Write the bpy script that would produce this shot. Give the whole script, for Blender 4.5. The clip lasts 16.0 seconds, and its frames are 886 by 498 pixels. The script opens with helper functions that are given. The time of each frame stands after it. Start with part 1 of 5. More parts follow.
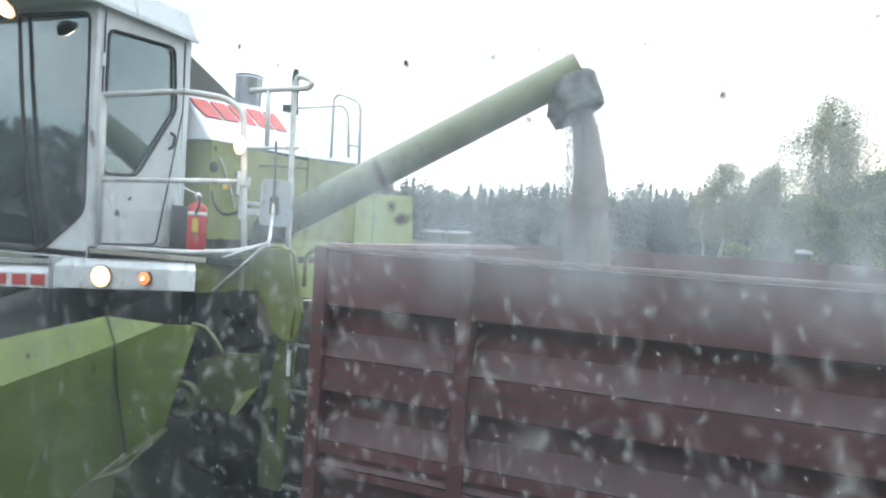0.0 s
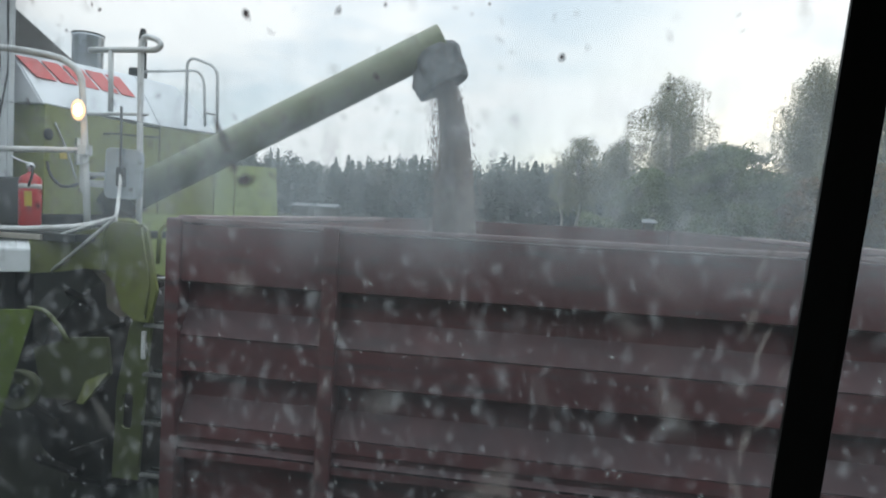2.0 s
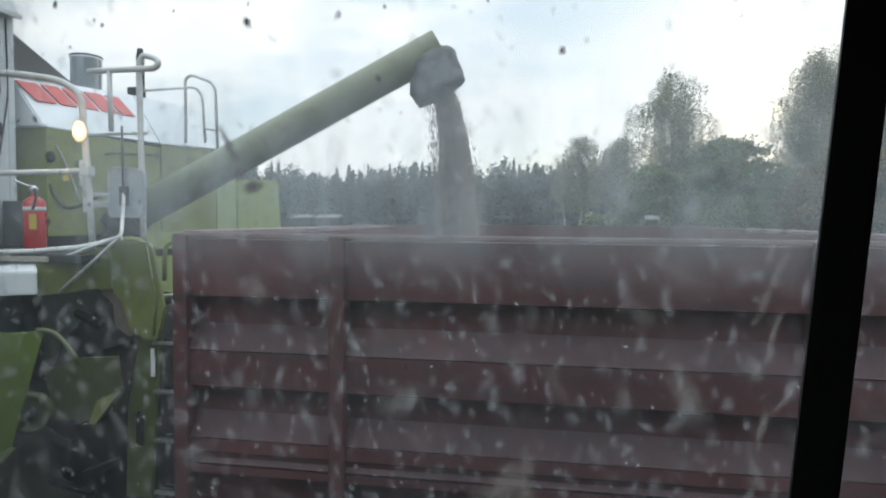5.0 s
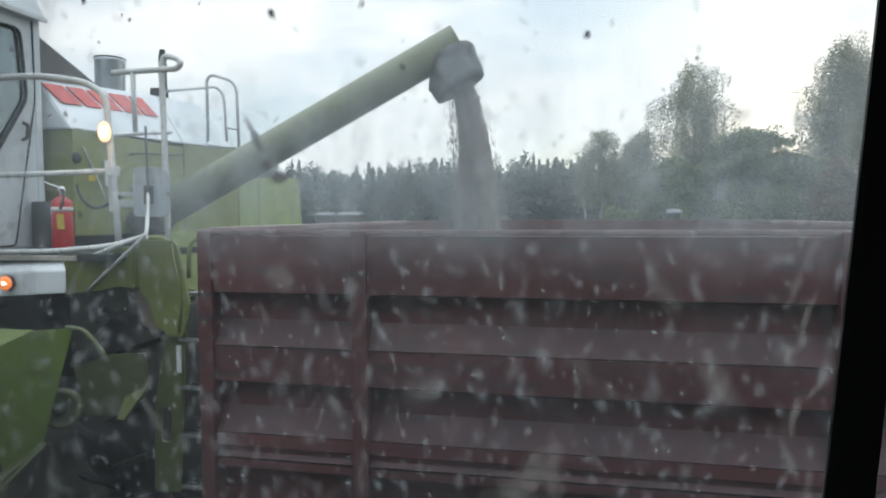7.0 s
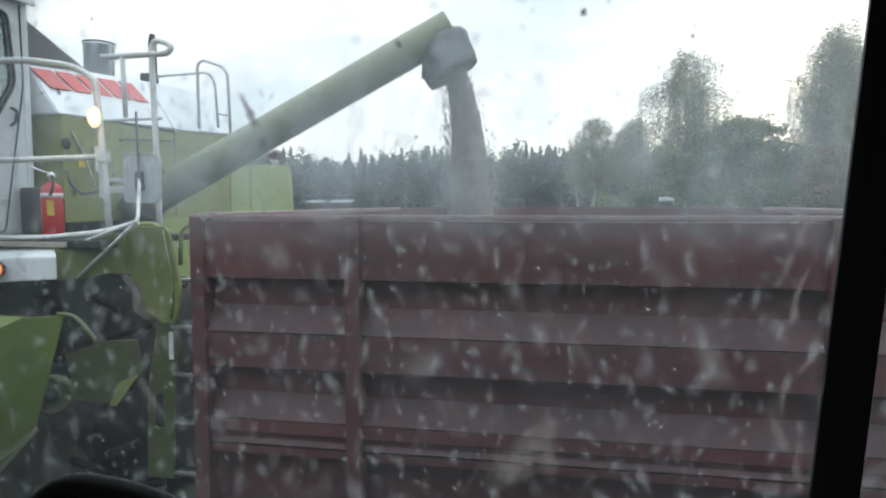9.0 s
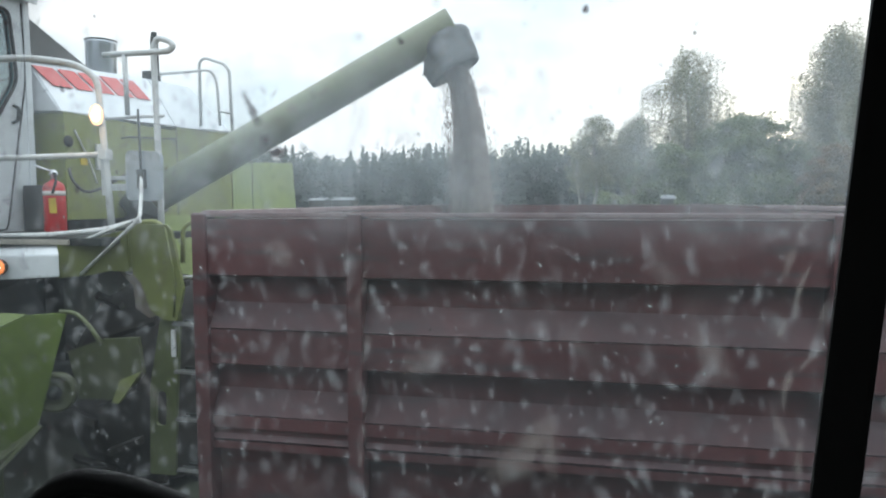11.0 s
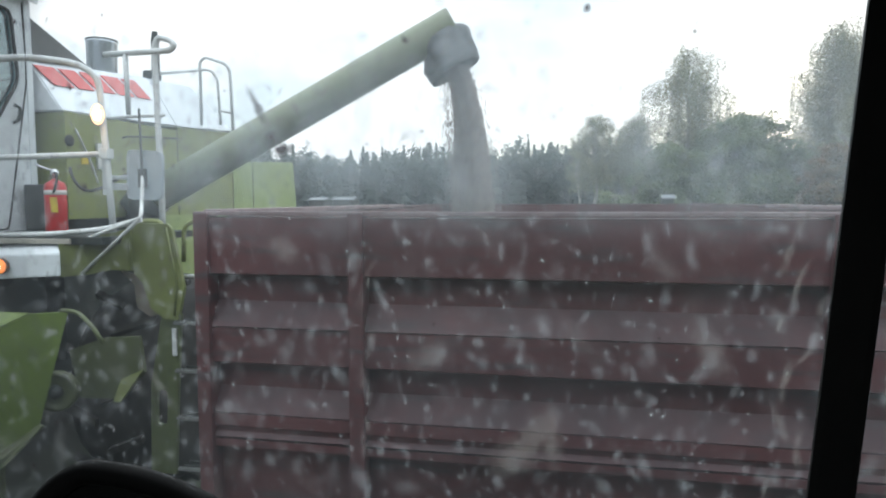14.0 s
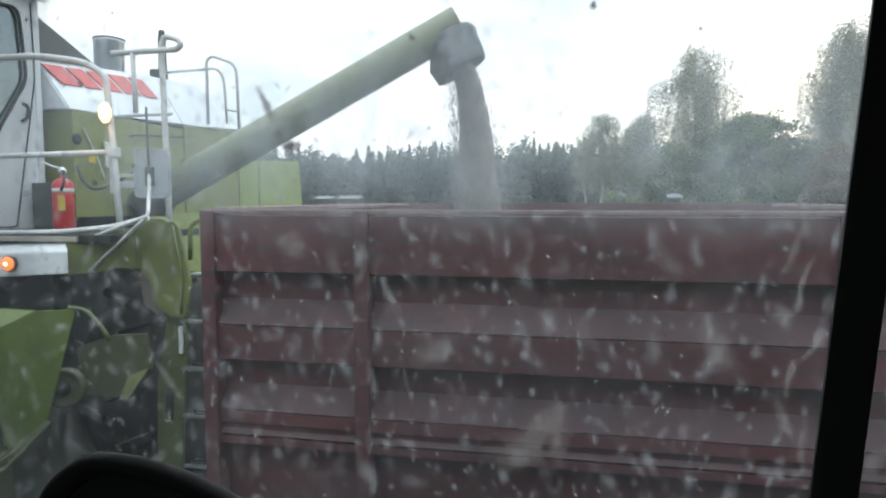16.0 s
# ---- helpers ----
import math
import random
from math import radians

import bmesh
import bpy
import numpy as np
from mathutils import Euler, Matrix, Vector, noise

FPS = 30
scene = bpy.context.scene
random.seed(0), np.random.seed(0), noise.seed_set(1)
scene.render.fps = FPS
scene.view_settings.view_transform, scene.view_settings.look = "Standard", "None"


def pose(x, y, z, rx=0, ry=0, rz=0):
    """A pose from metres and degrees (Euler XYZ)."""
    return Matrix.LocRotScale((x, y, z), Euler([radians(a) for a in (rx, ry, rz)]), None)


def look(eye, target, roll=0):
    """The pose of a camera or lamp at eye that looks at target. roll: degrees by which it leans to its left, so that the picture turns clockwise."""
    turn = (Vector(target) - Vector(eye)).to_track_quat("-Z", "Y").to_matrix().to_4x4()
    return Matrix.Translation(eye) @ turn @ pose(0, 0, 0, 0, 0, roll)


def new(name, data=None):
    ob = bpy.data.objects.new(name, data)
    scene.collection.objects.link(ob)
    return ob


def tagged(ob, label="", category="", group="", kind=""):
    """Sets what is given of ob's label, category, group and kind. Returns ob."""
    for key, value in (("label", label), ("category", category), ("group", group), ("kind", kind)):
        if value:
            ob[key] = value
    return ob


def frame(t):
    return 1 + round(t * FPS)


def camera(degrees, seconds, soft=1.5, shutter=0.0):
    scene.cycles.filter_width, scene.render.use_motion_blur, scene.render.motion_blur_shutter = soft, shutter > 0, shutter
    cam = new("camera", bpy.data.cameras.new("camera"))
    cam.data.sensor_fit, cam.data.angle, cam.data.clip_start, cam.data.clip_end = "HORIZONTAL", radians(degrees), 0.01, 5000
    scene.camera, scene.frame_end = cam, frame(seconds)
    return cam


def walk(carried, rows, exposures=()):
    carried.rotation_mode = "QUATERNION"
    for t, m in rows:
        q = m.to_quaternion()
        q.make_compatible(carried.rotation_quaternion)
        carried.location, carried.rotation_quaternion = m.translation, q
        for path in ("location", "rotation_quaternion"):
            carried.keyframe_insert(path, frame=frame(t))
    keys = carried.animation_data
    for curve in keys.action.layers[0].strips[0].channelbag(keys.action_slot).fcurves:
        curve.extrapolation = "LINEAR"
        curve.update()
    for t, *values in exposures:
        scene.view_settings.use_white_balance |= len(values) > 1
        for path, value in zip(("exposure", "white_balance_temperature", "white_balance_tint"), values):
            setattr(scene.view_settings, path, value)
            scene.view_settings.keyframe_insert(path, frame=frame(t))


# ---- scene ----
import collections

cam = camera(68.0, 16.0, soft=2.0)
PATH = [
    (0, (0.058, 0.032, 2.37), (-0.649, 1.903, 2.321), 3.5),
    (0.5, (0.065, 0.036, 2.371), (-0.62, 1.914, 2.328), 3.7),
    (1, (0.075, 0.042, 2.368), (-0.419, 1.979, 2.298), 3.9),
    (1.5, (0.073, 0.042, 2.364), (-0.281, 2.008, 2.271), 3.5),
    (2, (0.07, 0.043, 2.362), (-0.25, 2.015, 2.253), 3.0),
    (2.5, (0.068, 0.043, 2.361), (-0.271, 2.011, 2.24), 2.4),
    (3, (0.07, 0.04, 2.361), (-0.26, 2.01, 2.251), 1.8),
    (5.5, (0.066, 0.04, 2.355), (-0.279, 2.008, 2.264), 0.1),
    (6, (0.065, 0.039, 2.354), (-0.298, 2.004, 2.261), -0.1),
    (6.5, (0.063, 0.039, 2.352), (-0.311, 2.001, 2.256), -0.1),
    (7, (0.063, 0.039, 2.35), (-0.33, 1.997, 2.246), -0.2),
    (7.5, (0.061, 0.042, 2.347), (-0.319, 2.002, 2.222), -0.2),
    (8, (0.063, 0.041, 2.346), (-0.305, 2.002, 2.214), -0.3),
    (8.5, (0.064, 0.037, 2.346), (-0.304, 1.998, 2.206), -0.2),
    (9, (0.061, 0.036, 2.343), (-0.309, 1.996, 2.202), -0.1),
    (11.5, (0.061, 0.034, 2.342), (-0.315, 1.992, 2.19), -0.1),
    (12, (0.059, 0.032, 2.34), (-0.315, 1.991, 2.184), -0.0),
    (12.5, (0.06, 0.031, 2.341), (-0.315, 1.99, 2.186), -0.1),
    (13, (0.058, 0.03, 2.341), (-0.316, 1.989, 2.187), -0.1),
    (13.5, (0.062, 0.029, 2.341), (-0.316, 1.987, 2.193), -0.1),
    (14, (0.06, 0.028, 2.34), (-0.316, 1.987, 2.191), -0.1),
    (14.5, (0.065, 0.028, 2.343), (-0.317, 1.985, 2.192), -0.1),
    (15, (0.064, 0.026, 2.342), (-0.324, 1.982, 2.19), -0.0),
    (15.5, (0.062, 0.026, 2.339), (-0.33, 1.981, 2.187), -0.0),
    (16, (0.06, 0.024, 2.338), (-0.332, 1.98, 2.186), 0.0),
]
EXPOSURES = [(0.0, 1.08), (0.3, 0.84), (0.5, 0.50), (1.0, 0.20), (1.6, 0.16), (2.5, 0.20), (6.5, 0.28), (7.4, 0.30), (8.0, 0.47), (9.0, 0.49), (12.5, 0.62), (16.0, 0.62)]
walk(cam, [(t, look(eye, target, roll)) for t, eye, target, roll in PATH], EXPOSURES)

# ---- world and light: bright overcast evening, faint glow low over the trees ----
SUN_AZ, SUN_EL = radians(22), radians(9)          # to the right of straight ahead (+y)
world = bpy.data.worlds.new("evening_sky")
scene.world = world
world.use_nodes = True
wn, wl = world.node_tree.nodes, world.node_tree.links
wn.clear()
w_out = wn.new("ShaderNodeOutputWorld")
w_bg = wn.new("ShaderNodeBackground")
w_sky = wn.new("ShaderNodeTexSky")
w_sky.sky_type, w_sky.sun_disc = "NISHITA", False
w_sky.sun_elevation, w_sky.sun_rotation = SUN_EL, SUN_AZ
w_sky.air_density, w_sky.dust_density, w_sky.ozone_density = 1.0, 1.0, 1.5
w_co = wn.new("ShaderNodeTexCoord")
w_map = wn.new("ShaderNodeMapping")
w_map.inputs["Scale"].default_value = (1.6, 1.6, 5.5)
w_noise = wn.new("ShaderNodeTexNoise")
w_noise.inputs["Scale"].default_value, w_noise.inputs["Detail"].default_value = 1.7, 7
w_noise.inputs["Roughness"].default_value = 0.55
w_ramp = wn.new("ShaderNodeValToRGB")
w_ramp.color_ramp.elements[0].position, w_ramp.color_ramp.elements[1].position = 0.36, 0.58
w_ramp.color_ramp.elements[0].color = (0.25, 0.25, 0.25, 1)
w_mul = wn.new("ShaderNodeMix")
w_mul.data_type, w_mul.blend_type = "RGBA", "MULTIPLY"
w_mul.inputs["Factor"].default_value = 1.0
SKY_GAIN = 0.12
w_mul.inputs["B"].default_value = (SKY_GAIN, SKY_GAIN, SKY_GAIN, 1)
w_blue = wn.new("ShaderNodeMix")
w_blue.data_type = "RGBA"
w_blue.inputs["Factor"].default_value = 0.55
w_blue.inputs["B"].default_value = (0.54, 0.75, 0.96, 1)
w_mix = wn.new("ShaderNodeMix")
w_mix.data_type = "RGBA"
w_mix.inputs["B"].default_value = (0.97, 1.0, 1.03, 1)
# the evening sky is brightest towards the low sun and dim behind
w_dot, w_grad = wn.new("ShaderNodeVectorMath"), wn.new("ShaderNodeMapRange")
w_dot.operation = "DOT_PRODUCT"
w_dot.inputs[1].default_value = (math.sin(SUN_AZ), math.cos(SUN_AZ), 0.1)
w_grad.inputs["From Min"].default_value, w_grad.inputs["From Max"].default_value = -1.0, 1.0
w_grad.inputs["To Min"].default_value, w_grad.inputs["To Max"].default_value = 0.78, 1.02
# and, as under any overcast, brighter overhead than at the horizon
w_xyz, w_zen, w_top = wn.new("ShaderNodeSeparateXYZ"), wn.new("ShaderNodeMapRange"), wn.new("ShaderNodeMath")
w_zen.interpolation_type = "SMOOTHSTEP"
w_zen.inputs["From Min"].default_value, w_zen.inputs["From Max"].default_value = 0.34, 0.9
w_zen.inputs["To Min"].default_value, w_zen.inputs["To Max"].default_value = 1.0, 2.45
w_top.operation = "MULTIPLY"
for a, b in (
    (w_co.outputs["Generated"], w_map.inputs["Vector"]), (w_map.outputs["Vector"], w_noise.inputs["Vector"]),
    (w_noise.outputs["Fac"], w_ramp.inputs["Fac"]), (w_sky.outputs["Color"], w_mul.inputs["A"]),
    (w_mul.outputs["Result"], w_blue.inputs["A"]), (w_blue.outputs["Result"], w_mix.inputs["A"]),
    (w_ramp.outputs["Color"], w_mix.inputs["Factor"]), (w_mix.outputs["Result"], w_bg.inputs["Color"]),
    (w_co.outputs["Generated"], w_dot.inputs[0]), (w_dot.outputs["Value"], w_grad.inputs["Value"]), (w_grad.outputs["Result"], w_top.inputs[0]), (w_co.outputs["Generated"], w_xyz.inputs[0]), (w_xyz.outputs["Z"], w_zen.inputs["Value"]),
    (w_zen.outputs["Result"], w_top.inputs[1]), (w_top.outputs[0], w_bg.inputs["Strength"]),
    (w_bg.outputs["Background"], w_out.inputs["Surface"]),
):
    wl.new(a, b)
sun_data = bpy.data.lights.new("sun", "SUN")
sun_data.energy, sun_data.angle, sun_data.color = 0.15, radians(40), (1.0, 0.93, 0.85)
sun = new("sun", sun_data)
sun_dir = Vector((math.sin(SUN_AZ) * math.cos(SUN_EL), math.cos(SUN_AZ) * math.cos(SUN_EL), math.sin(SUN_EL)))
sun.matrix_basis = look((0, 0, 30), Vector((0, 0, 30)) - sun_dir)


# ---- materials ----
def material(name):
    m = bpy.data.materials.new(name)
    m.use_nodes = True
    return m, m.node_tree.nodes, m.node_tree.links, m.node_tree.nodes["Principled BSDF"]


def surface(name, col, col2, rough=0.5, metal=0.0, scale=3.0, fine=60.0, bump=0.15, stain=None, amount=0.5, vary=0.0, coat=0.0, stretch=None):
    """Two-scale mottling between col and col2, patches of stain, fine bump, roughness that varies."""
    m, n, l, p = material(name)
    co = n.new("ShaderNodeTexCoord")
    big, small = n.new("ShaderNodeTexNoise"), n.new("ShaderNodeTexNoise")
    big.inputs["Scale"].default_value, big.inputs["Detail"].default_value = scale, 6
    small.inputs["Scale"].default_value, small.inputs["Detail"].default_value = fine, 4
    l.new(co.outputs["Object"], big.inputs["Vector"])
    l.new(co.outputs["Object"], small.inputs["Vector"])
    mix = n.new("ShaderNodeMix")
    mix.data_type = "RGBA"
    mix.inputs["A"].default_value, mix.inputs["B"].default_value = (*col, 1), (*col2, 1)
    add = n.new("ShaderNodeMath")
    add.operation = "MULTIPLY_ADD"
    add.inputs[1].default_value = 0.45
    l.new(small.outputs["Fac"], add.inputs[0])
    ramp = n.new("ShaderNodeMapRange")
    ramp.inputs["From Min"].default_value, ramp.inputs["From Max"].default_value = 0.38, 0.64
    l.new(big.outputs["Fac"], ramp.inputs["Value"])
    half = n.new("ShaderNodeMath")
    half.operation = "MULTIPLY"
    half.inputs[1].default_value = 0.6
    l.new(ramp.outputs["Result"], half.inputs[0])
    l.new(half.outputs[0], add.inputs[2])
    l.new(add.outputs[0], mix.inputs["Factor"])
    colour = mix.outputs["Result"]
    if stain:
        third = n.new("ShaderNodeTexNoise")
        third.inputs["Scale"].default_value, third.inputs["Detail"].default_value = scale * 2.7, 9
        third.inputs["Roughness"].default_value = 0.7
        if stretch:
            mp = n.new("ShaderNodeMapping")
            mp.inputs["Scale"].default_value = stretch
            l.new(co.outputs["Object"], mp.inputs["Vector"])
            l.new(mp.outputs["Vector"], third.inputs["Vector"])
        else:
            l.new(co.outputs["Object"], third.inputs["Vector"])
        cut = n.new("ShaderNodeMapRange")
        cut.inputs["From Min"].default_value, cut.inputs["From Max"].default_value = 0.52, 0.66
        cut.inputs["To Max"].default_value = amount
        l.new(third.outputs["Fac"], cut.inputs["Value"])
        over = n.new("ShaderNodeMix")
        over.data_type = "RGBA"
        over.inputs["B"].default_value = (*stain, 1)
        l.new(cut.outputs["Result"], over.inputs["Factor"])
        l.new(colour, over.inputs["A"])
        colour = over.outputs["Result"]
    if vary:
        info, hsv = n.new("ShaderNodeObjectInfo"), n.new("ShaderNodeHueSaturation")
        span = n.new("ShaderNodeMapRange")
        span.inputs["To Min"].default_value, span.inputs["To Max"].default_value = 1 - vary, 1 + vary
        l.new(info.outputs["Random"], span.inputs["Value"])
        l.new(span.outputs["Result"], hsv.inputs["Value"])
        l.new(colour, hsv.inputs["Color"])
        colour = hsv.outputs["Color"]
    l.new(colour, p.inputs["Base Color"])
    rr = n.new("ShaderNodeMapRange")
    rr.inputs["To Min"].default_value, rr.inputs["To Max"].default_value = max(rough - 0.12, 0.02), min(rough + 0.15, 1)
    l.new(big.outputs["Fac"], rr.inputs["Value"])
    l.new(rr.outputs["Result"], p.inputs["Roughness"])
    p.inputs["Metallic"].default_value = metal
    p.inputs["Coat Weight"].default_value = coat
    bp = n.new("ShaderNodeBump")
    bp.inputs["Strength"].default_value, bp.inputs["Distance"].default_value = bump, 0.004
    l.new(small.outputs["Fac"], bp.inputs["Height"])
    l.new(bp.outputs["Normal"], p.inputs["Normal"])
    return m


GREEN = surface("combine_green", (0.20, 0.225, 0.062), (0.16, 0.19, 0.056), 0.42, 0, 1.6, 40, 0.08, (0.145, 0.14, 0.085), 0.55)
GREEN_DUSTY = surface("dusty_green", (0.165, 0.20, 0.118), (0.235, 0.255, 0.185), 0.52, 0, 3.2, 30, 0.12, (0.15, 0.125, 0.10), 0.65)
GREEN_PANEL = surface("panel_green", (0.27, 0.335, 0.115), (0.225, 0.29, 0.105), 0.45, 0, 1.3, 40, 0.06, (0.21, 0.235, 0.12), 0.4)
# The next four greens are darker copies for low parts, with shade mixed in.
GREEN_MID = surface("plate_green_shaded", (0.145, 0.168, 0.052), (0.115, 0.135, 0.046), 0.45, 0, 2.2, 40, 0.1, (0.09, 0.088, 0.05), 0.6)
OLIVE = surface("shaded_olive", (0.062, 0.074, 0.032), (0.048, 0.056, 0.028), 0.5, 0, 2.5, 40, 0.1, (0.04, 0.04, 0.028), 0.6)
GREEN_LIGHT = surface("header_green_shaded", (0.120, 0.175, 0.030), (0.094, 0.140, 0.027), 0.42, 0, 1.5, 40, 0.08, (0.06, 0.072, 0.030), 0.5)
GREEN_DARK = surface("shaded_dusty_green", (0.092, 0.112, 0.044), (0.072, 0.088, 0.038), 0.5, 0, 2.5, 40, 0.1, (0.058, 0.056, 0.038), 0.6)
MUDDY = surface("caked_mud", (0.135, 0.115, 0.10), (0.10, 0.09, 0.075), 0.8, 0, 6, 50, 0.4, (0.09, 0.10, 0.05), 0.6)
WHITE = surface("cab_white", (0.70, 0.75, 0.78), (0.60, 0.65, 0.68), 0.38, 0, 2.0, 50, 0.06, (0.44, 0.46, 0.45), 0.4)
HOOD = surface("hood_white", (0.72, 0.76, 0.80), (0.62, 0.67, 0.71), 0.45, 0, 1.2, 30, 0.08, (0.45, 0.48, 0.48), 0.35)
RAIL = surface("rail_white", (0.62, 0.65, 0.66), (0.50, 0.52, 0.52), 0.42, 0, 6, 80, 0.1, (0.30, 0.27, 0.22), 0.5)
RED_LETTER = surface("letter_red", (0.55, 0.07, 0.06), (0.48, 0.06, 0.06), 0.45, 0, 5, 60, 0.05, (0.6, 0.35, 0.33), 0.35)
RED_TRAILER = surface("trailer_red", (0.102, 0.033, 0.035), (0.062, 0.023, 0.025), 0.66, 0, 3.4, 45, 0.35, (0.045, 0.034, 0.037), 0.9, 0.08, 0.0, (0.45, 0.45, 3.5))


def slope_tone(m, dust, lo, hi, amount):
    """Field dust on the faces that look upwards, its tone set to shade them in the colour."""
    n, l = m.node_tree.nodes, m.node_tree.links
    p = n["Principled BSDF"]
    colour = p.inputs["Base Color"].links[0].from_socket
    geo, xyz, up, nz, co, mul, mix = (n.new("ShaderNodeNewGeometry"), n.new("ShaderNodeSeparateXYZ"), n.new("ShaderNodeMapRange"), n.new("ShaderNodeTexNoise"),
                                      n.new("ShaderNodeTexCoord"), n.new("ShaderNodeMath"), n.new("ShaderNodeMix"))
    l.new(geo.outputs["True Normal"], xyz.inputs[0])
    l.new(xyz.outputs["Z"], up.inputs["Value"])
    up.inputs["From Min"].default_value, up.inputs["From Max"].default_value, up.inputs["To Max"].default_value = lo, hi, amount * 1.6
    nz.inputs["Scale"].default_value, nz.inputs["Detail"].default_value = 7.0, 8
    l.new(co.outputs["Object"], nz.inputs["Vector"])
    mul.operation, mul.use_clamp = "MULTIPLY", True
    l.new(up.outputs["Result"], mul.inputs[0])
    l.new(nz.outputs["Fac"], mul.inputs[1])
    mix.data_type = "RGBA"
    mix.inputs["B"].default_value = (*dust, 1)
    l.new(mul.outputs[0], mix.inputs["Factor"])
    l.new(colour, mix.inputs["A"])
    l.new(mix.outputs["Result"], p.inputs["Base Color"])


# Upward slopes get a tone darker than the paint against the bright overhead sky.
slope_tone(RED_TRAILER, (0.042, 0.028, 0.033), 0.06, 0.35, 0.72)
RIM = surface("rim_worn", (0.16, 0.085, 0.088), (0.27, 0.22, 0.22), 0.5, 0.1, 3.0, 30, 0.2, (0.08, 0.035, 0.036), 0.7)
STEEL = surface("galvanised", (0.66, 0.68, 0.70), (0.54, 0.56, 0.58), 0.34, 0.6, 4, 50, 0.1, (0.38, 0.38, 0.38), 0.3)
# Dark upright streaks in the stain colour imitate reflections on the stack.
BRIGHT_STEEL = surface("bright_steel", (0.62, 0.66, 0.70), (0.44, 0.48, 0.52), 0.22, 0.85, 4, 50, 0.05, (0.22, 0.24, 0.27), 0.8, 0.0, 0.0, (7, 7, 0.5))
DARK_STEEL = surface("dark_steel", (0.025, 0.033, 0.031), (0.017, 0.023, 0.022), 0.6, 0.3, 5, 60, 0.2, (0.06, 0.05, 0.038), 0.5)
RIM_GREY = surface("worn_step_steel", (0.26, 0.27, 0.27), (0.17, 0.175, 0.17), 0.45, 0.4, 6, 60, 0.2, (0.10, 0.09, 0.07), 0.5)
GREY = surface("mirror_back", (0.36, 0.41, 0.45), (0.31, 0.36, 0.40), 0.35, 0, 6, 60, 0.05, (0.42, 0.44, 0.44), 0.3)
DARK_GREY = surface("dark_grey_paint", (0.085, 0.092, 0.095), (0.065, 0.07, 0.072), 0.5, 0, 3, 40, 0.1, (0.13, 0.13, 0.12), 0.4)
RUBBER = surface("rubber", (0.018, 0.018, 0.019), (0.012, 0.012, 0.012), 0.75, 0, 8, 90, 0.2)
TYRE = surface("tyre", (0.017, 0.017, 0.017), (0.026, 0.024, 0.021), 0.85, 0, 5, 50, 0.3, (0.05, 0.043, 0.032), 0.5)
CAB_BLACK = surface("cab_trim_black", (0.006, 0.006, 0.0065), (0.004, 0.004, 0.0045), 0.7, 0, 6, 80, 0.1)
CAB_LINING = surface("cab_lining", (0.05, 0.05, 0.052), (0.035, 0.035, 0.036), 0.85, 0, 6, 120, 0.2)
EXT_RED = surface("extinguisher_red", (0.52, 0.028, 0.03), (0.44, 0.025, 0.028), 0.3, 0, 5, 60, 0.03, (0.3, 0.05, 0.045), 0.3)
YELLOW = surface("yellow_label", (0.62, 0.46, 0.05), (0.5, 0.38, 0.06), 0.5, 0, 9, 80, 0.03)
PAPER = surface("pale_label", (0.72, 0.70, 0.68), (0.6, 0.58, 0.56), 0.55, 0, 9, 80, 0.03)
SLEEVE = surface("rubber_sleeve", (0.035, 0.042, 0.046), (0.17, 0.185, 0.195), 0.85, 0, 9, 22, 0.8, (0.12, 0.09, 0.08), 0.75)
GRAIN = surface("grain", (0.285, 0.25, 0.225), (0.20, 0.175, 0.158), 0.8, 0, 14, 200, 0.3, (0.34, 0.30, 0.27), 0.5)
GROUND = surface("stubble_field", (0.024, 0.033, 0.016), (0.038, 0.038, 0.022), 0.95, 0, 0.3, 6, 0.6, (0.022, 0.028, 0.016), 0.6)
BARK = surface("bark", (0.09, 0.08, 0.07), (0.05, 0.045, 0.04), 0.9, 0, 3, 20, 0.5)
BIRCH_BARK = surface("birch_bark", (0.50, 0.49, 0.46), (0.36, 0.35, 0.33), 0.8, 0, 2, 14, 0.3, (0.05, 0.05, 0.05), 0.8)
ROOF_PALE = surface("pale_roof", (0.17, 0.19, 0.205), (0.13, 0.145, 0.15), 0.5, 0.0, 1, 9, 0.1)
WALL_DARK = surface("dark_boards", (0.06, 0.06, 0.055), (0.045, 0.045, 0.04), 0.85, 0, 1, 12, 0.3)


def leaves(name, cols, shine=0.5):
    m, n, l, p = material(name)
    geo, ramp = n.new("ShaderNodeNewGeometry"), n.new("ShaderNodeValToRGB")
    l.new(geo.outputs["Random Per Island"], ramp.inputs["Fac"])
    els = ramp.color_ramp.elements
    while len(els) < len(cols):
        els.new(0.5)
    for k, c in enumerate(cols):
        els[k].position, els[k].color = k / (len(cols) - 1), (*c, 1)
    l.new(ramp.outputs["Color"], p.inputs["Base Color"])
    p.inputs["Roughness"].default_value = shine
    tl, mix = n.new("ShaderNodeBsdfTranslucent"), n.new("ShaderNodeMixShader")
    l.new(ramp.outputs["Color"], tl.inputs["Color"])
    mix.inputs["Fac"].default_value = 0.5
    l.new(p.outputs["BSDF"], mix.inputs[1])
    l.new(tl.outputs["BSDF"], mix.inputs[2])
    l.new(mix.outputs["Shader"], n["Material Output"].inputs["Surface"])
    return m


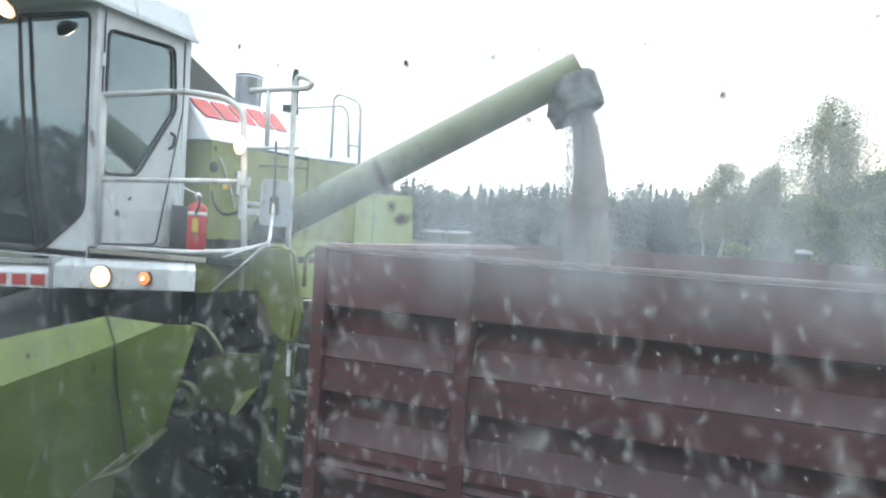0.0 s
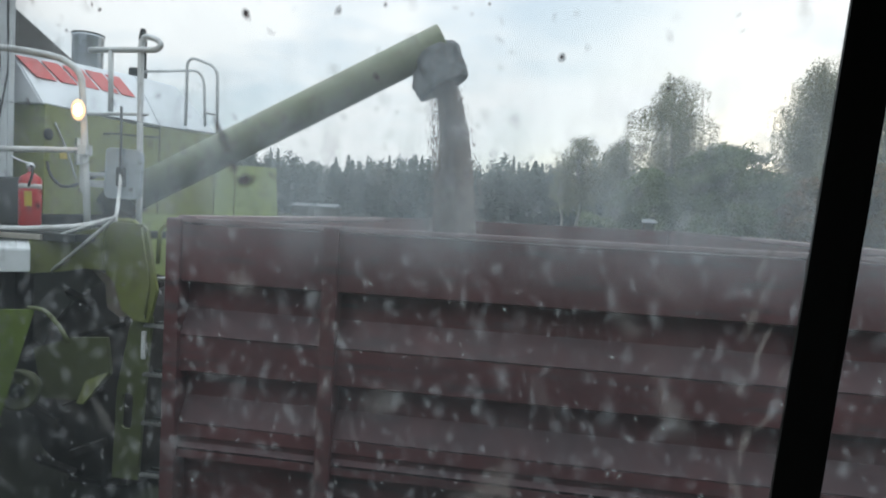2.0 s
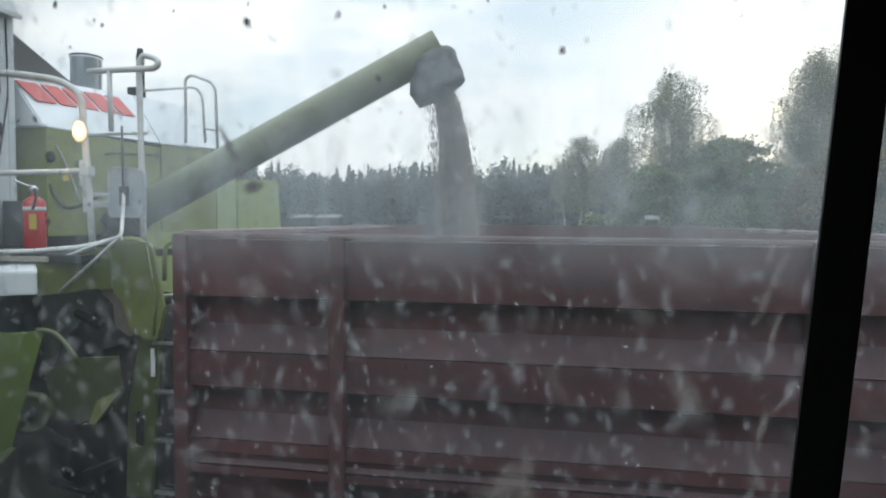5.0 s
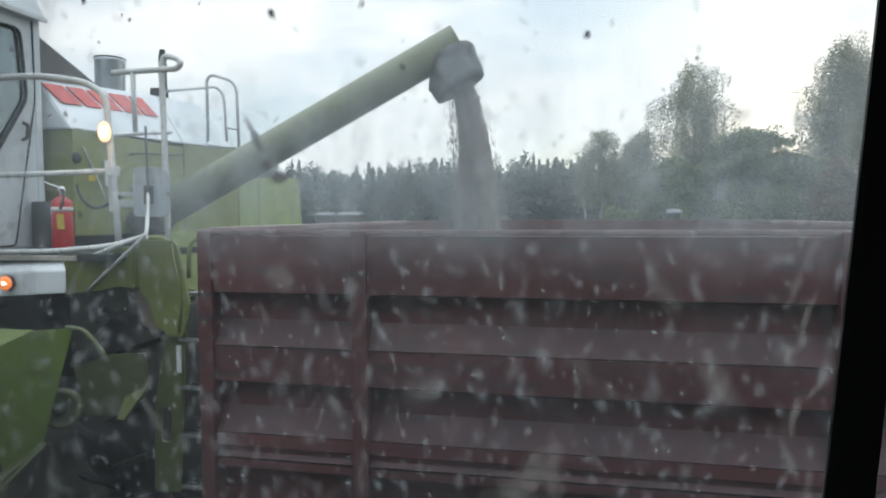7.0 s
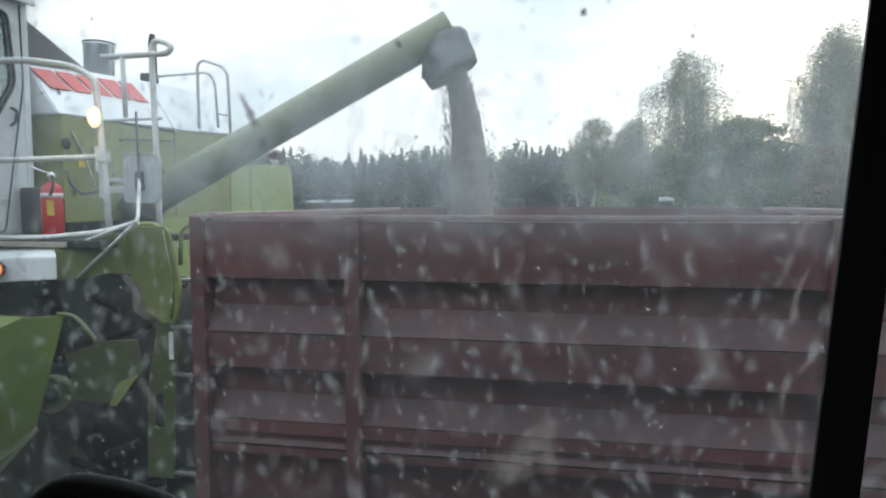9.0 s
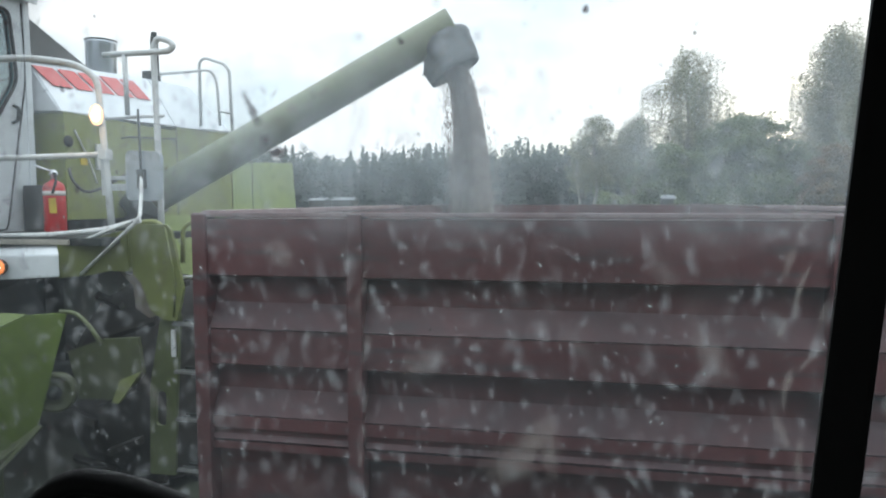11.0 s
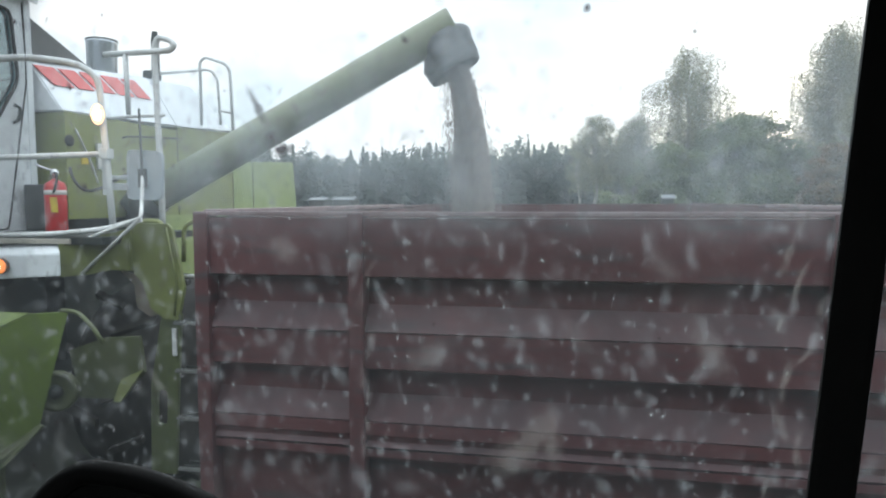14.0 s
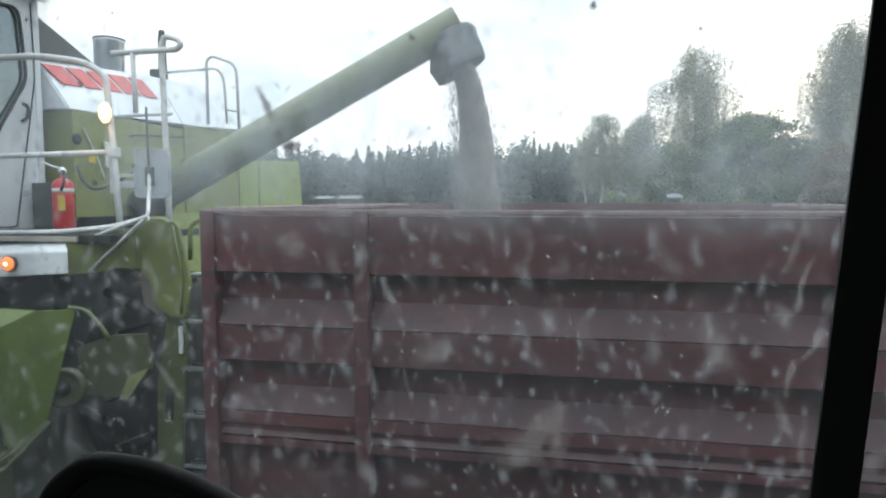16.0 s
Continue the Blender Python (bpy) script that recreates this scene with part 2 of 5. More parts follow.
LEAF_BIRCH = leaves("birch_leaves", [(0.24, 0.26, 0.19), (0.32, 0.33, 0.24), (0.42, 0.39, 0.28)])
LEAF_GREEN = leaves("broad_leaves", [(0.13, 0.175, 0.09), (0.18, 0.22, 0.115), (0.23, 0.26, 0.145)])
LEAF_RUST = leaves("autumn_leaves", [(0.15, 0.155, 0.10), (0.22, 0.165, 0.105), (0.30, 0.175, 0.10)])
# Needle colour is lifted, with the haze of distance mixed in.
HAZED_NEEDLES = leaves("spruce_needles_hazed", [(0.135, 0.165, 0.155), (0.165, 0.195, 0.182), (0.195, 0.222, 0.206)], 0.8)


def lamp_glass(name, col, strength):
    m, n, l, p = material(name)
    p.inputs["Base Color"].default_value = (*col, 1)
    p.inputs["Emission Color"].default_value = (*col, 1)
    p.inputs["Emission Strength"].default_value = strength
    p.inputs["Roughness"].default_value = 0.15
    return m


LAMP_WARM = lamp_glass("lamp_warm", (1.0, 0.66, 0.36), 1.5)
LAMP_BULB = lamp_glass("lamp_bulb", (1.0, 0.85, 0.66), 9.0)
LAMP_WORK = lamp_glass("lamp_work", (1.0, 0.60, 0.32), 1.5)
LAMP_WORK_BULB = lamp_glass("lamp_work_bulb", (1.0, 0.78, 0.52), 22.0)
LAMP_ORANGE = lamp_glass("lamp_orange", (1.0, 0.27, 0.07), 0.8)


def clear_glass(name, tint, gloss, haze, band=0.0):
    """A thin pane: see-through, with a little reflection and a film of dust that scatters the light."""
    m, n, l, p = material(name)
    n.remove(p)
    tr, gl, fr = n.new("ShaderNodeBsdfTransparent"), n.new("ShaderNodeBsdfGlossy"), n.new("ShaderNodeFresnel")
    tr.inputs["Color"].default_value = (*tint, 1)
    gl.inputs["Roughness"].default_value = 0.03
    gl.inputs["Color"].default_value = (0.55 + 0.4 * tint[0], 0.55 + 0.4 * tint[1], 0.57 + 0.4 * tint[2], 1)
    fr.inputs["IOR"].default_value = 1.45
    k = n.new("ShaderNodeMath")
    k.operation = "MULTIPLY"
    k.inputs[1].default_value = gloss
    l.new(fr.outputs["Fac"], k.inputs[0])
    mix = n.new("ShaderNodeMixShader")
    l.new(k.outputs[0], mix.inputs["Fac"])
    l.new(tr.outputs["BSDF"], mix.inputs[1])
    l.new(gl.outputs["BSDF"], mix.inputs[2])
    top = mix.outputs["Shader"]
    if haze:
        co, nz, mr = n.new("ShaderNodeTexCoord"), n.new("ShaderNodeTexNoise"), n.new("ShaderNodeMapRange")
        nz.inputs["Scale"].default_value, nz.inputs["Detail"].default_value = 12.0, 9
        nz.inputs["Roughness"].default_value = 0.7
        l.new(co.outputs["Object"], nz.inputs["Vector"])
        mr.inputs["From Min"].default_value, mr.inputs["From Max"].default_value = 0.3, 0.75
        mr.inputs["To Min"].default_value, mr.inputs["To Max"].default_value = haze * 0.4, haze * 1.7
        l.new(nz.outputs["Fac"], mr.inputs["Value"])
        film = mr.outputs["Result"]
        if band:
            # extra haze painted at the height of the woods, broken into slanting smear runs
            mp, run, cut = n.new("ShaderNodeMapping"), n.new("ShaderNodeTexNoise"), n.new("ShaderNodeMapRange")
            mp.inputs["Rotation"].default_value, mp.inputs["Scale"].default_value = (0, radians(28), 0), (22, 1, 10)
            run.inputs["Scale"].default_value, run.inputs["Detail"].default_value = 1.0, 5
            l.new(co.outputs["Object"], mp.inputs["Vector"])
            l.new(mp.outputs["Vector"], run.inputs["Vector"])
            cut.inputs["From Min"].default_value, cut.inputs["From Max"].default_value = 0.36, 0.74
            cut.inputs["To Min"].default_value, cut.inputs["To Max"].default_value = band * 0.6, band * 1.9
            l.new(run.outputs["Fac"], cut.inputs["Value"])
            xyz, up, down, both_ways, add = (n.new("ShaderNodeSeparateXYZ"), n.new("ShaderNodeMapRange"), n.new("ShaderNodeMapRange"),
                                             n.new("ShaderNodeMath"), n.new("ShaderNodeMath"))
            l.new(co.outputs["Object"], xyz.inputs[0])
            for ramp, lo, hi in ((up, 2.295, 2.38), (down, 2.52, 2.40)):
                ramp.interpolation_type = "SMOOTHSTEP"
                ramp.inputs["From Min"].default_value, ramp.inputs["From Max"].default_value = lo, hi
                l.new(xyz.outputs["Z"], ramp.inputs["Value"])
            both_ways.operation = "MULTIPLY"
            l.new(up.outputs["Result"], both_ways.inputs[0])
            l.new(down.outputs["Result"], both_ways.inputs[1])
            across, share = n.new("ShaderNodeMapRange"), n.new("ShaderNodeMath")
            across.interpolation_type = "SMOOTHSTEP"
            across.inputs["From Min"].default_value, across.inputs["From Max"].default_value, across.inputs["To Min"].default_value = -0.42, -0.18, 0.15
            l.new(xyz.outputs["X"], across.inputs["Value"])
            share.operation = "MULTIPLY"
            l.new(both_ways.outputs[0], share.inputs[0])
            l.new(across.outputs["Result"], share.inputs[1])
            add.operation = "MULTIPLY_ADD"
            l.new(share.outputs[0], add.inputs[0])
            l.new(cut.outputs["Result"], add.inputs[1])
            l.new(film, add.inputs[2])
            film = add.outputs[0]
        tls, veil = n.new("ShaderNodeBsdfTranslucent"), n.new("ShaderNodeMixShader")
        tls.inputs["Color"].default_value = (0.61, 0.69, 0.735, 1)
        l.new(film, veil.inputs["Fac"])
        l.new(top, veil.inputs[1])
        l.new(tls.outputs["BSDF"], veil.inputs[2])
        top = veil.outputs["Shader"]
    l.new(top, n["Material Output"].inputs["Surface"])
    return m


PANE = clear_glass("dusty_pane", (0.97, 0.985, 0.98), 0.4, 0.018, 0.150)
CAB_GLASS = clear_glass("tinted_cab_glass", (0.46, 0.82, 0.86), 7.0, 0.015)


def splash(name, col, through_part, top, thin):
    """Dried splashes on the pane: soft-edged, thin, each of its own strength."""
    m, n, l, p = material(name)
    n.remove(p)
    uv, dist, fall = n.new("ShaderNodeUVMap"), n.new("ShaderNodeVectorMath"), n.new("ShaderNodeMapRange")
    uv.uv_map = "UVMap"
    dist.operation = "DISTANCE"
    dist.inputs[1].default_value = (0.5, 0.5, 0)
    l.new(uv.outputs["UV"], dist.inputs[0])
    co, nz, add = n.new("ShaderNodeTexCoord"), n.new("ShaderNodeTexNoise"), n.new("ShaderNodeMath")
    nz.inputs["Scale"].default_value, nz.inputs["Detail"].default_value = 170.0, 3
    l.new(co.outputs["Object"], nz.inputs["Vector"])
    add.operation = "MULTIPLY_ADD"
    add.inputs[1].default_value = 0.44
    l.new(nz.outputs["Fac"], add.inputs[0])
    l.new(dist.outputs["Value"], add.inputs[2])
    fall.interpolation_type = "SMOOTHSTEP"
    fall.inputs["From Min"].default_value, fall.inputs["From Max"].default_value = 0.67, 0.14
    l.new(add.outputs[0], fall.inputs["Value"])
    geo, span, mul = n.new("ShaderNodeNewGeometry"), n.new("ShaderNodeMapRange"), n.new("ShaderNodeMath")
    power = n.new("ShaderNodeMath")
    power.operation = "POWER"
    power.inputs[1].default_value = 1.7
    l.new(geo.outputs["Random Per Island"], power.inputs[0])
    l.new(power.outputs[0], span.inputs["Value"])
    span.inputs["To Min"].default_value, span.inputs["To Max"].default_value = thin, top
    mul.operation = "MULTIPLY"
    l.new(fall.outputs["Result"], mul.inputs[0])
    l.new(span.outputs["Result"], mul.inputs[1])
    dif, tls, both, mix, tr = (n.new("ShaderNodeBsdfDiffuse"), n.new("ShaderNodeBsdfTranslucent"), n.new("ShaderNodeMixShader"),
                               n.new("ShaderNodeMixShader"), n.new("ShaderNodeBsdfTransparent"))
    dif.inputs["Color"].default_value = tls.inputs["Color"].default_value = (*col, 1)
    both.inputs["Fac"].default_value = through_part
    l.new(dif.outputs["BSDF"], both.inputs[1])
    l.new(tls.outputs["BSDF"], both.inputs[2])
    l.new(mul.outputs[0], mix.inputs["Fac"])
    l.new(tr.outputs["BSDF"], mix.inputs[1])
    l.new(both.outputs["Shader"], mix.inputs[2])
    l.new(mix.outputs["Shader"], n["Material Output"].inputs["Surface"])
    return m


SPLASH_PALE = splash("pale_splash", (0.58, 0.60, 0.625), 0.72, 0.36, 0.03)
SMEAR = splash("faint_smear", (0.56, 0.54, 0.52), 0.7, 0.30, 0.05)
CRUST = splash("brown_crust", (0.44, 0.40, 0.37), 0.65, 0.56, 0.36)
FLECK = splash("pale_fleck", (0.64, 0.66, 0.66), 0.7, 0.62, 0.06)
SPLASH_DARK = splash("dark_splash", (0.10, 0.045, 0.045), 0.3, 1.5, 0.6)


# ---- mesh helpers ----
def bm_box(bm, lo, hi, bevel=0.0):
    lo, hi = Vector(lo), Vector(hi)
    made = bmesh.ops.create_cube(bm, size=1)["verts"]
    for v in made:
        v.co = Vector((lo[k] + (v.co[k] + 0.5) * (hi[k] - lo[k]) for k in range(3)))
    if bevel:
        edges = list({e for v in made for e in v.link_edges})
        bmesh.ops.bevel(bm, geom=edges, offset=bevel, segments=2, affect="EDGES", profile=0.7)
    return bm


def box(lo, hi, bevel=0.006):
    return bm_box(bmesh.new(), lo, hi, bevel)


def bm_prism(bm, pts, push, bevel=0.0):
    """A slab: the outline pts, given thickness by the vector push."""
    a = [bm.verts.new(p) for p in pts]
    b = [bm.verts.new(Vector(p) + Vector(push)) for p in pts]
    n = len(pts)
    faces = [bm.faces.new(a), bm.faces.new(b[::-1])]
    faces += [bm.faces.new((a[i], b[i], b[(i + 1) % n], a[(i + 1) % n])) for i in range(n)]
    bmesh.ops.recalc_face_normals(bm, faces=faces)
    if bevel:
        edges = list({e for f in faces for e in f.edges})
        bmesh.ops.bevel(bm, geom=edges, offset=bevel, segments=2, affect="EDGES", profile=0.7)
    return bm


def prism(pts, push, bevel=0.004):
    return bm_prism(bmesh.new(), pts, push, bevel)


def bm_loft(bm, rings, caps=True, close=True):
    """A skin through rings of points."""
    rows = [[bm.verts.new(p) for p in ring] for ring in rings]
    n = len(rows[0])
    for a, b in zip(rows, rows[1:]):
        for i in range(n if close else n - 1):
            f = bm.faces.new((a[i], a[(i + 1) % n], b[(i + 1) % n], b[i]))
            f.smooth = True
    if caps:
        bm.faces.new(rows[0][::-1])
        bm.faces.new(rows[-1])
    bmesh.ops.recalc_face_normals(bm, faces=bm.faces)
    return bm


def ring(centre, axis, radius, n=16, up=(0, 0, 1), squash=1.0):
    axis = Vector(axis).normalized()
    side = axis.cross(Vector(up))
    side = (side if side.length > 1e-3 else axis.cross(Vector((0, 1, 0)))).normalized()
    other = side.cross(axis)
    return [Vector(centre) + radius * (math.cos(a) * side + squash * math.sin(a) * other) for a in (2 * math.pi * i / n for i in range(n))]


def rounded(pts, r, steps=4):
    """A polyline with its inner corners rounded."""
    pts = [Vector(p) for p in pts]
    out = [pts[0]]
    for a, b, c in zip(pts, pts[1:], pts[2:]):
        k = min(r, (a - b).length * 0.45, (c - b).length * 0.45)
        p, q = b + (a - b).normalized() * k, b + (c - b).normalized() * k
        for i in range(steps + 1):
            t = i / steps
            out.append((1 - t) ** 2 * p + 2 * t * (1 - t) * b + t * t * q)
    return out + [pts[-1]]


def bm_tube(bm, pts, radius, n=10, bend=0.08):
    pts = rounded(pts, bend) if len(pts) > 2 and bend else [Vector(p) for p in pts]
    rings, side = [], None
    for i, p in enumerate(pts):
        way = (pts[min(i + 1, len(pts) - 1)] - pts[max(i - 1, 0)]).normalized()
        if side is None:
            side = way.cross(Vector((0, 0, 1)))
            side = side if side.length > 0.05 else way.cross(Vector((0, 1, 0)))
        side = (side - way * side.dot(way)).normalized()
        other = way.cross(side)
        rings.append([p + radius * (math.cos(a) * side + math.sin(a) * other) for a in (2 * math.pi * k / n for k in range(n))])
    return bm_loft(bm, rings)


def tube(pts, radius, n=10, bend=0.08):
    return bm_tube(bmesh.new(), pts, radius, n, bend)


def lathe(centre, axis, profile, n=24):
    """A turned body: profile of (distance along the axis, radius)."""
    axis = Vector(axis).normalized()
    return bm_loft(bmesh.new(), [ring(Vector(centre) + axis * d, axis, max(r, 0.0005), n) for d, r in profile])


def thing(name, at, label, category, group="", kind=""):
    ob = new(name)
    ob.empty_display_size = 0.2
    ob.location = at
    return tagged(ob, label, category, group, kind)


def part(name, bm, mat, parent=None, label=""):
    me = bpy.data.meshes.new(name)
    bm.to_mesh(me)
    bm.free()
    me.materials.append(mat)
    ob = new(name, me)
    if parent is not None:
        ob.parent = parent
        if parent.type == "EMPTY":
            ob.matrix_parent_inverse = parent.matrix_basis.inverted()
    return tagged(ob, label)


def solo(name, bm, mat, label, category, group="", kind=""):
    return tagged(part(name, bm, mat), label, category, group, kind)


# ---- the ground ----
bm = bmesh.new()
N = 48
rows = []
for j in range(N + 1):
    row = []
    for i in range(N + 1):
        u, v = (i / N * 2 - 1), (j / N * 2 - 1)
        x, y = 900 * u * abs(u) ** 1.5, 900 * v * abs(v) ** 1.5
        d = math.hypot(x, y)
        row.append(bm.verts.new((x, y, 0.05 * noise.noise(Vector((x * 0.15, y * 0.15, 0))) * min(1, d / 6) - 0.02)))
    rows.append(row)
for j in range(N):
    for i in range(N):
        bm.faces.new((rows[j][i], rows[j][i + 1], rows[j + 1][i + 1], rows[j + 1][i])).smooth = True
solo("ground", bm, GROUND, "dull green and straw-coloured harvested field", "ground", kind="structure")

# ---- the cab from which the film is taken ----
GY = 0.50                                          # plane of the rear window


def slab(name, lo, hi, mat, label, category):
    return solo(name, box(lo, hi, 0.01), mat, label, category, kind="structure")


slab("ceiling", (-0.95, -1.45, 2.86), (0.95, 0.62, 2.96), CAB_LINING, "dark lined roof of the tractor cab", "ceiling")
slab("floor", (-0.95, -1.45, 1.10), (0.95, 0.56, 1.18), CAB_LINING, "dark rubber floor of the tractor cab", "floor")
slab("wall_front", (-0.95, -1.45, 1.18), (0.95, -1.37, 1.80), CAB_LINING, "dark front of the tractor cab under its windscreen", "wall")
for lo, hi in ((-0.95, -0.80), (0.80, 0.95)):
    slab("wall_front", (lo, -1.45, 1.802), (hi, -1.37, 2.70), CAB_LINING, "dark post beside the windscreen of the cab", "wall")
slab("wall_front", (-0.95, -1.45, 2.702), (0.95, -1.37, 2.858), CAB_LINING, "dark front of the tractor cab over its windscreen", "wall")
slab("wall_left", (-0.95, -1.37, 1.18), (-0.87, 0.46, 2.86), CAB_LINING, "dark side of the tractor cab", "wall")
slab("wall_right", (0.87, -1.37, 1.18), (0.95, 0.46, 2.86), CAB_LINING, "dark side of the tractor cab", "wall")
# Unseen; carried wide and down to the ground to shade the trailer's lower front.
slab("wall_rear", (-1.2, 0.46, 0.0), (1.2, 0.54, 1.86), CAB_BLACK, "unseen black panel under the rear window of the cab, widened to shade the trailer", "wall")
win = thing("window_1", (0, GY, 1.86), "rear cab window, dusty and splashed with mud, in a black frame", "window", kind="structure")
part("frame", box((-0.95, 0.47, 1.86), (0.95, 0.53, 1.90), 0.008), CAB_BLACK, win)
part("frame", box((-0.95, 0.47, 2.80), (0.95, 0.53, 2.86), 0.008), CAB_BLACK, win)
part("frame", box((-0.95, 0.47, 1.90), (-0.88, 0.53, 2.80), 0.008), CAB_BLACK, win)
part("frame", box((0.88, 0.47, 1.90), (0.95, 0.53, 2.80), 0.008), CAB_BLACK, win)
# the leaning black post stands inside, a hand before the glass
part("post", prism([(0.1655, 0.398, 1.90), (0.1895, 0.398, 1.90), (0.2565, 0.398, 2.80), (0.2320, 0.398, 2.80)], (0.003, 0.010, 0), 0.004), CAB_BLACK, win, "leaning black window post")
pane = part("pane", box((-0.88, 0.496, 1.90), (0.88, 0.500, 2.80), 0), PANE, win, "dusty glass")
pane.visible_shadow = False


def splashes(name, mat, spots, label, plane=0.5012):
    """Soft flat splashes lying on the outer face of the pane. A spot: x, z, length, width, lean in degrees."""
    me = bpy.data.meshes.new(name)
    verts, faces, uvs = [], [], []
    for k, (x, z, a, b, lean) in enumerate(spots):
        c, s = math.cos(radians(lean)), math.sin(radians(lean))
        y = plane + 0.0000001 * k
        for u, v in ((-1, -1), (1, -1), (1, 1), (-1, 1)):
            verts.append((x + u * b * c - v * a * s, y, z + u * b * s + v * a * c))
            uvs.append(((u + 1) / 2, (v + 1) / 2))
        faces.append((4 * k, 4 * k + 1, 4 * k + 2, 4 * k + 3))
    me.from_pydata(verts, [], faces)
    layer = me.uv_layers.new(name="UVMap")
    for loop in me.loops:
        layer.data[loop.index].uv = uvs[loop.vertex_index]
    me.materials.append(mat)
    ob = new(name, me)
    ob.visible_shadow = False
    return tagged(ob, label, "dirt", kind="stuff")


layers = collections.Counter()                       # how many marks lie over one another, by cells of 1.5 mm


def thinned(spots, most):
    """Leaves out the marks that would pile up on earlier ones."""
    kept = []
    for x, z, a, b, lean in spots:
        c, s = abs(math.cos(radians(lean))), abs(math.sin(radians(lean)))
        w, h = b * c + a * s, b * s + a * c
        cells = [(i, j) for i in range(int((x - w + 2) / 0.0015), int((x + w + 2) / 0.0015) + 1) for j in range(int((z - h) / 0.0015), int((z + h) / 0.0015) + 1)]
        if max(layers[q] for q in cells) < most:
            layers.update(cells)
            kept.append((x, z, a, b, lean))
    return kept


rng = random.Random(7)
pale = []
for k in range(10000):
    x, z = rng.uniform(-0.55, 0.62), rng.uniform(1.95, 2.62)
    low = max(0.0, min(1.0, (2.45 - z) / 0.09))
    if rng.random() > 0.16 + 0.84 * low:
        continue
    size = rng.choice((0.0024, 0.0031, 0.0042, 0.0056, 0.0080)) * rng.uniform(0.8, 1.25)
    pale.append((x, z, size * rng.uniform(1.0, 2.3), size, rng.gauss(8, 30)))
for k in range(110):                                  # long runs and smears
    x, z = rng.uniform(-0.5, 0.55), rng.uniform(1.98, 2.40)
    pale.append((x, z, rng.uniform(0.007, 0.018), rng.uniform(0.003, 0.006), rng.gauss(15, 30)))
for k in range(46):                                  # the crust beside the post
    z = rng.uniform(1.95, 2.36)
    pale.append((0.214 + 0.079 * (z - 1.97) - abs(rng.gauss(0.006, 0.009)), z, rng.uniform(0.008, 0.026), rng.uniform(0.003, 0.006), rng.gauss(-8, 14)))
for x, z, a, b, lean in ((0.10, 2.22, 0.006, 0.0035, 20), (0.05, 2.29, 0.011, 0.0045, -8), (0.14, 2.29, 0.006, 0.005, 20), (0.20, 2.32, 0.006, 0.006, 0),
                         (-0.07, 2.25, 0.016, 0.004, 22), (-0.18, 2.23, 0.008, 0.005, 20), (0.08, 2.22, 0.006, 0.005, 0), (-0.12, 2.32, 0.010, 0.004, 5),
                         (0.054, 2.289, 0.011, 0.005, -6), (0.143, 2.299, 0.013, 0.005, 22), (0.212, 2.317, 0.007, 0.006, 0),
                         (0.082, 2.217, 0.006, 0.006, 0), (0.105, 2.220, 0.007, 0.003, 25), (-0.149, 2.206, 0.012, 0.005, 25), (-0.176, 2.276, 0.009, 0.005, 10), (-0.319, 2.195, 0.008, 0.008, 0)):
    pale += [(x, z, a * 1.2, b * 1.2, lean)]
smears = []
for k in range(80):
    x, z = rng.uniform(-0.5, 0.5), rng.uniform(2.02, 2.42)
    smears.append((x, z, rng.uniform(0.018, 0.045), rng.uniform(0.006, 0.016), rng.gauss(18, 28)))
smears += [(-0.045, 2.222, 0.024, 0.018, -50), (-0.035, 2.226, 0.022, 0.012, -60),
           (0.128, 2.383, 0.013, 0.006, -35), (0.156, 2.364, 0.014, 0.005, -40), (0.107, 2.356, 0.011, 0.006, 10), (-0.100, 2.435, 0.030, 0.006, 3), (-0.096, 2.412, 0.022, 0.005, -6), (-0.051, 2.350, 0.014, 0.006, -12)]
for k in range(15):                                  # one long run down the glass
    z = 2.30 - 0.011 * k
    smears.append((-0.091 + 0.004 * math.sin(k * 1.3), z, rng.uniform(0.009, 0.014), rng.uniform(0.003, 0.005), rng.gauss(-4, 12)))
for k in range(40):                                  # pale wiped runs before the woods
    x, z = rng.uniform(-0.45, 0.40), rng.gauss(2.362, 0.022)
    smears.append((x, z, rng.uniform(0.007, 0.018), rng.uniform(0.003, 0.007), rng.gauss(-12, 25)))
crust = [(0.038, 2.170, 0.034, 0.017, -35), (0.022, 2.150, 0.034, 0.022, -60), (0.050, 2.160, 0.028, 0.012, 5)]
for k in range(34):                                  # lacy strands of dried mud along the post
    z = 1.98 + 0.0115 * k
    crust.append((0.204 + 0.079 * (z - 1.97) - rng.uniform(0.0, 0.026), z, rng.uniform(0.012, 0.026), rng.uniform(0.0026, 0.0055), rng.gauss(-16, 16)))
flecks = []
for k in range(1300):
    x, z = rng.uniform(-0.5, 0.55), rng.uniform(1.96, 2.36)
    size = rng.uniform(0.0011, 0.0024)
    flecks.append((x, z, size * rng.uniform(1.0, 2.4), size, rng.gauss(20, 28)))

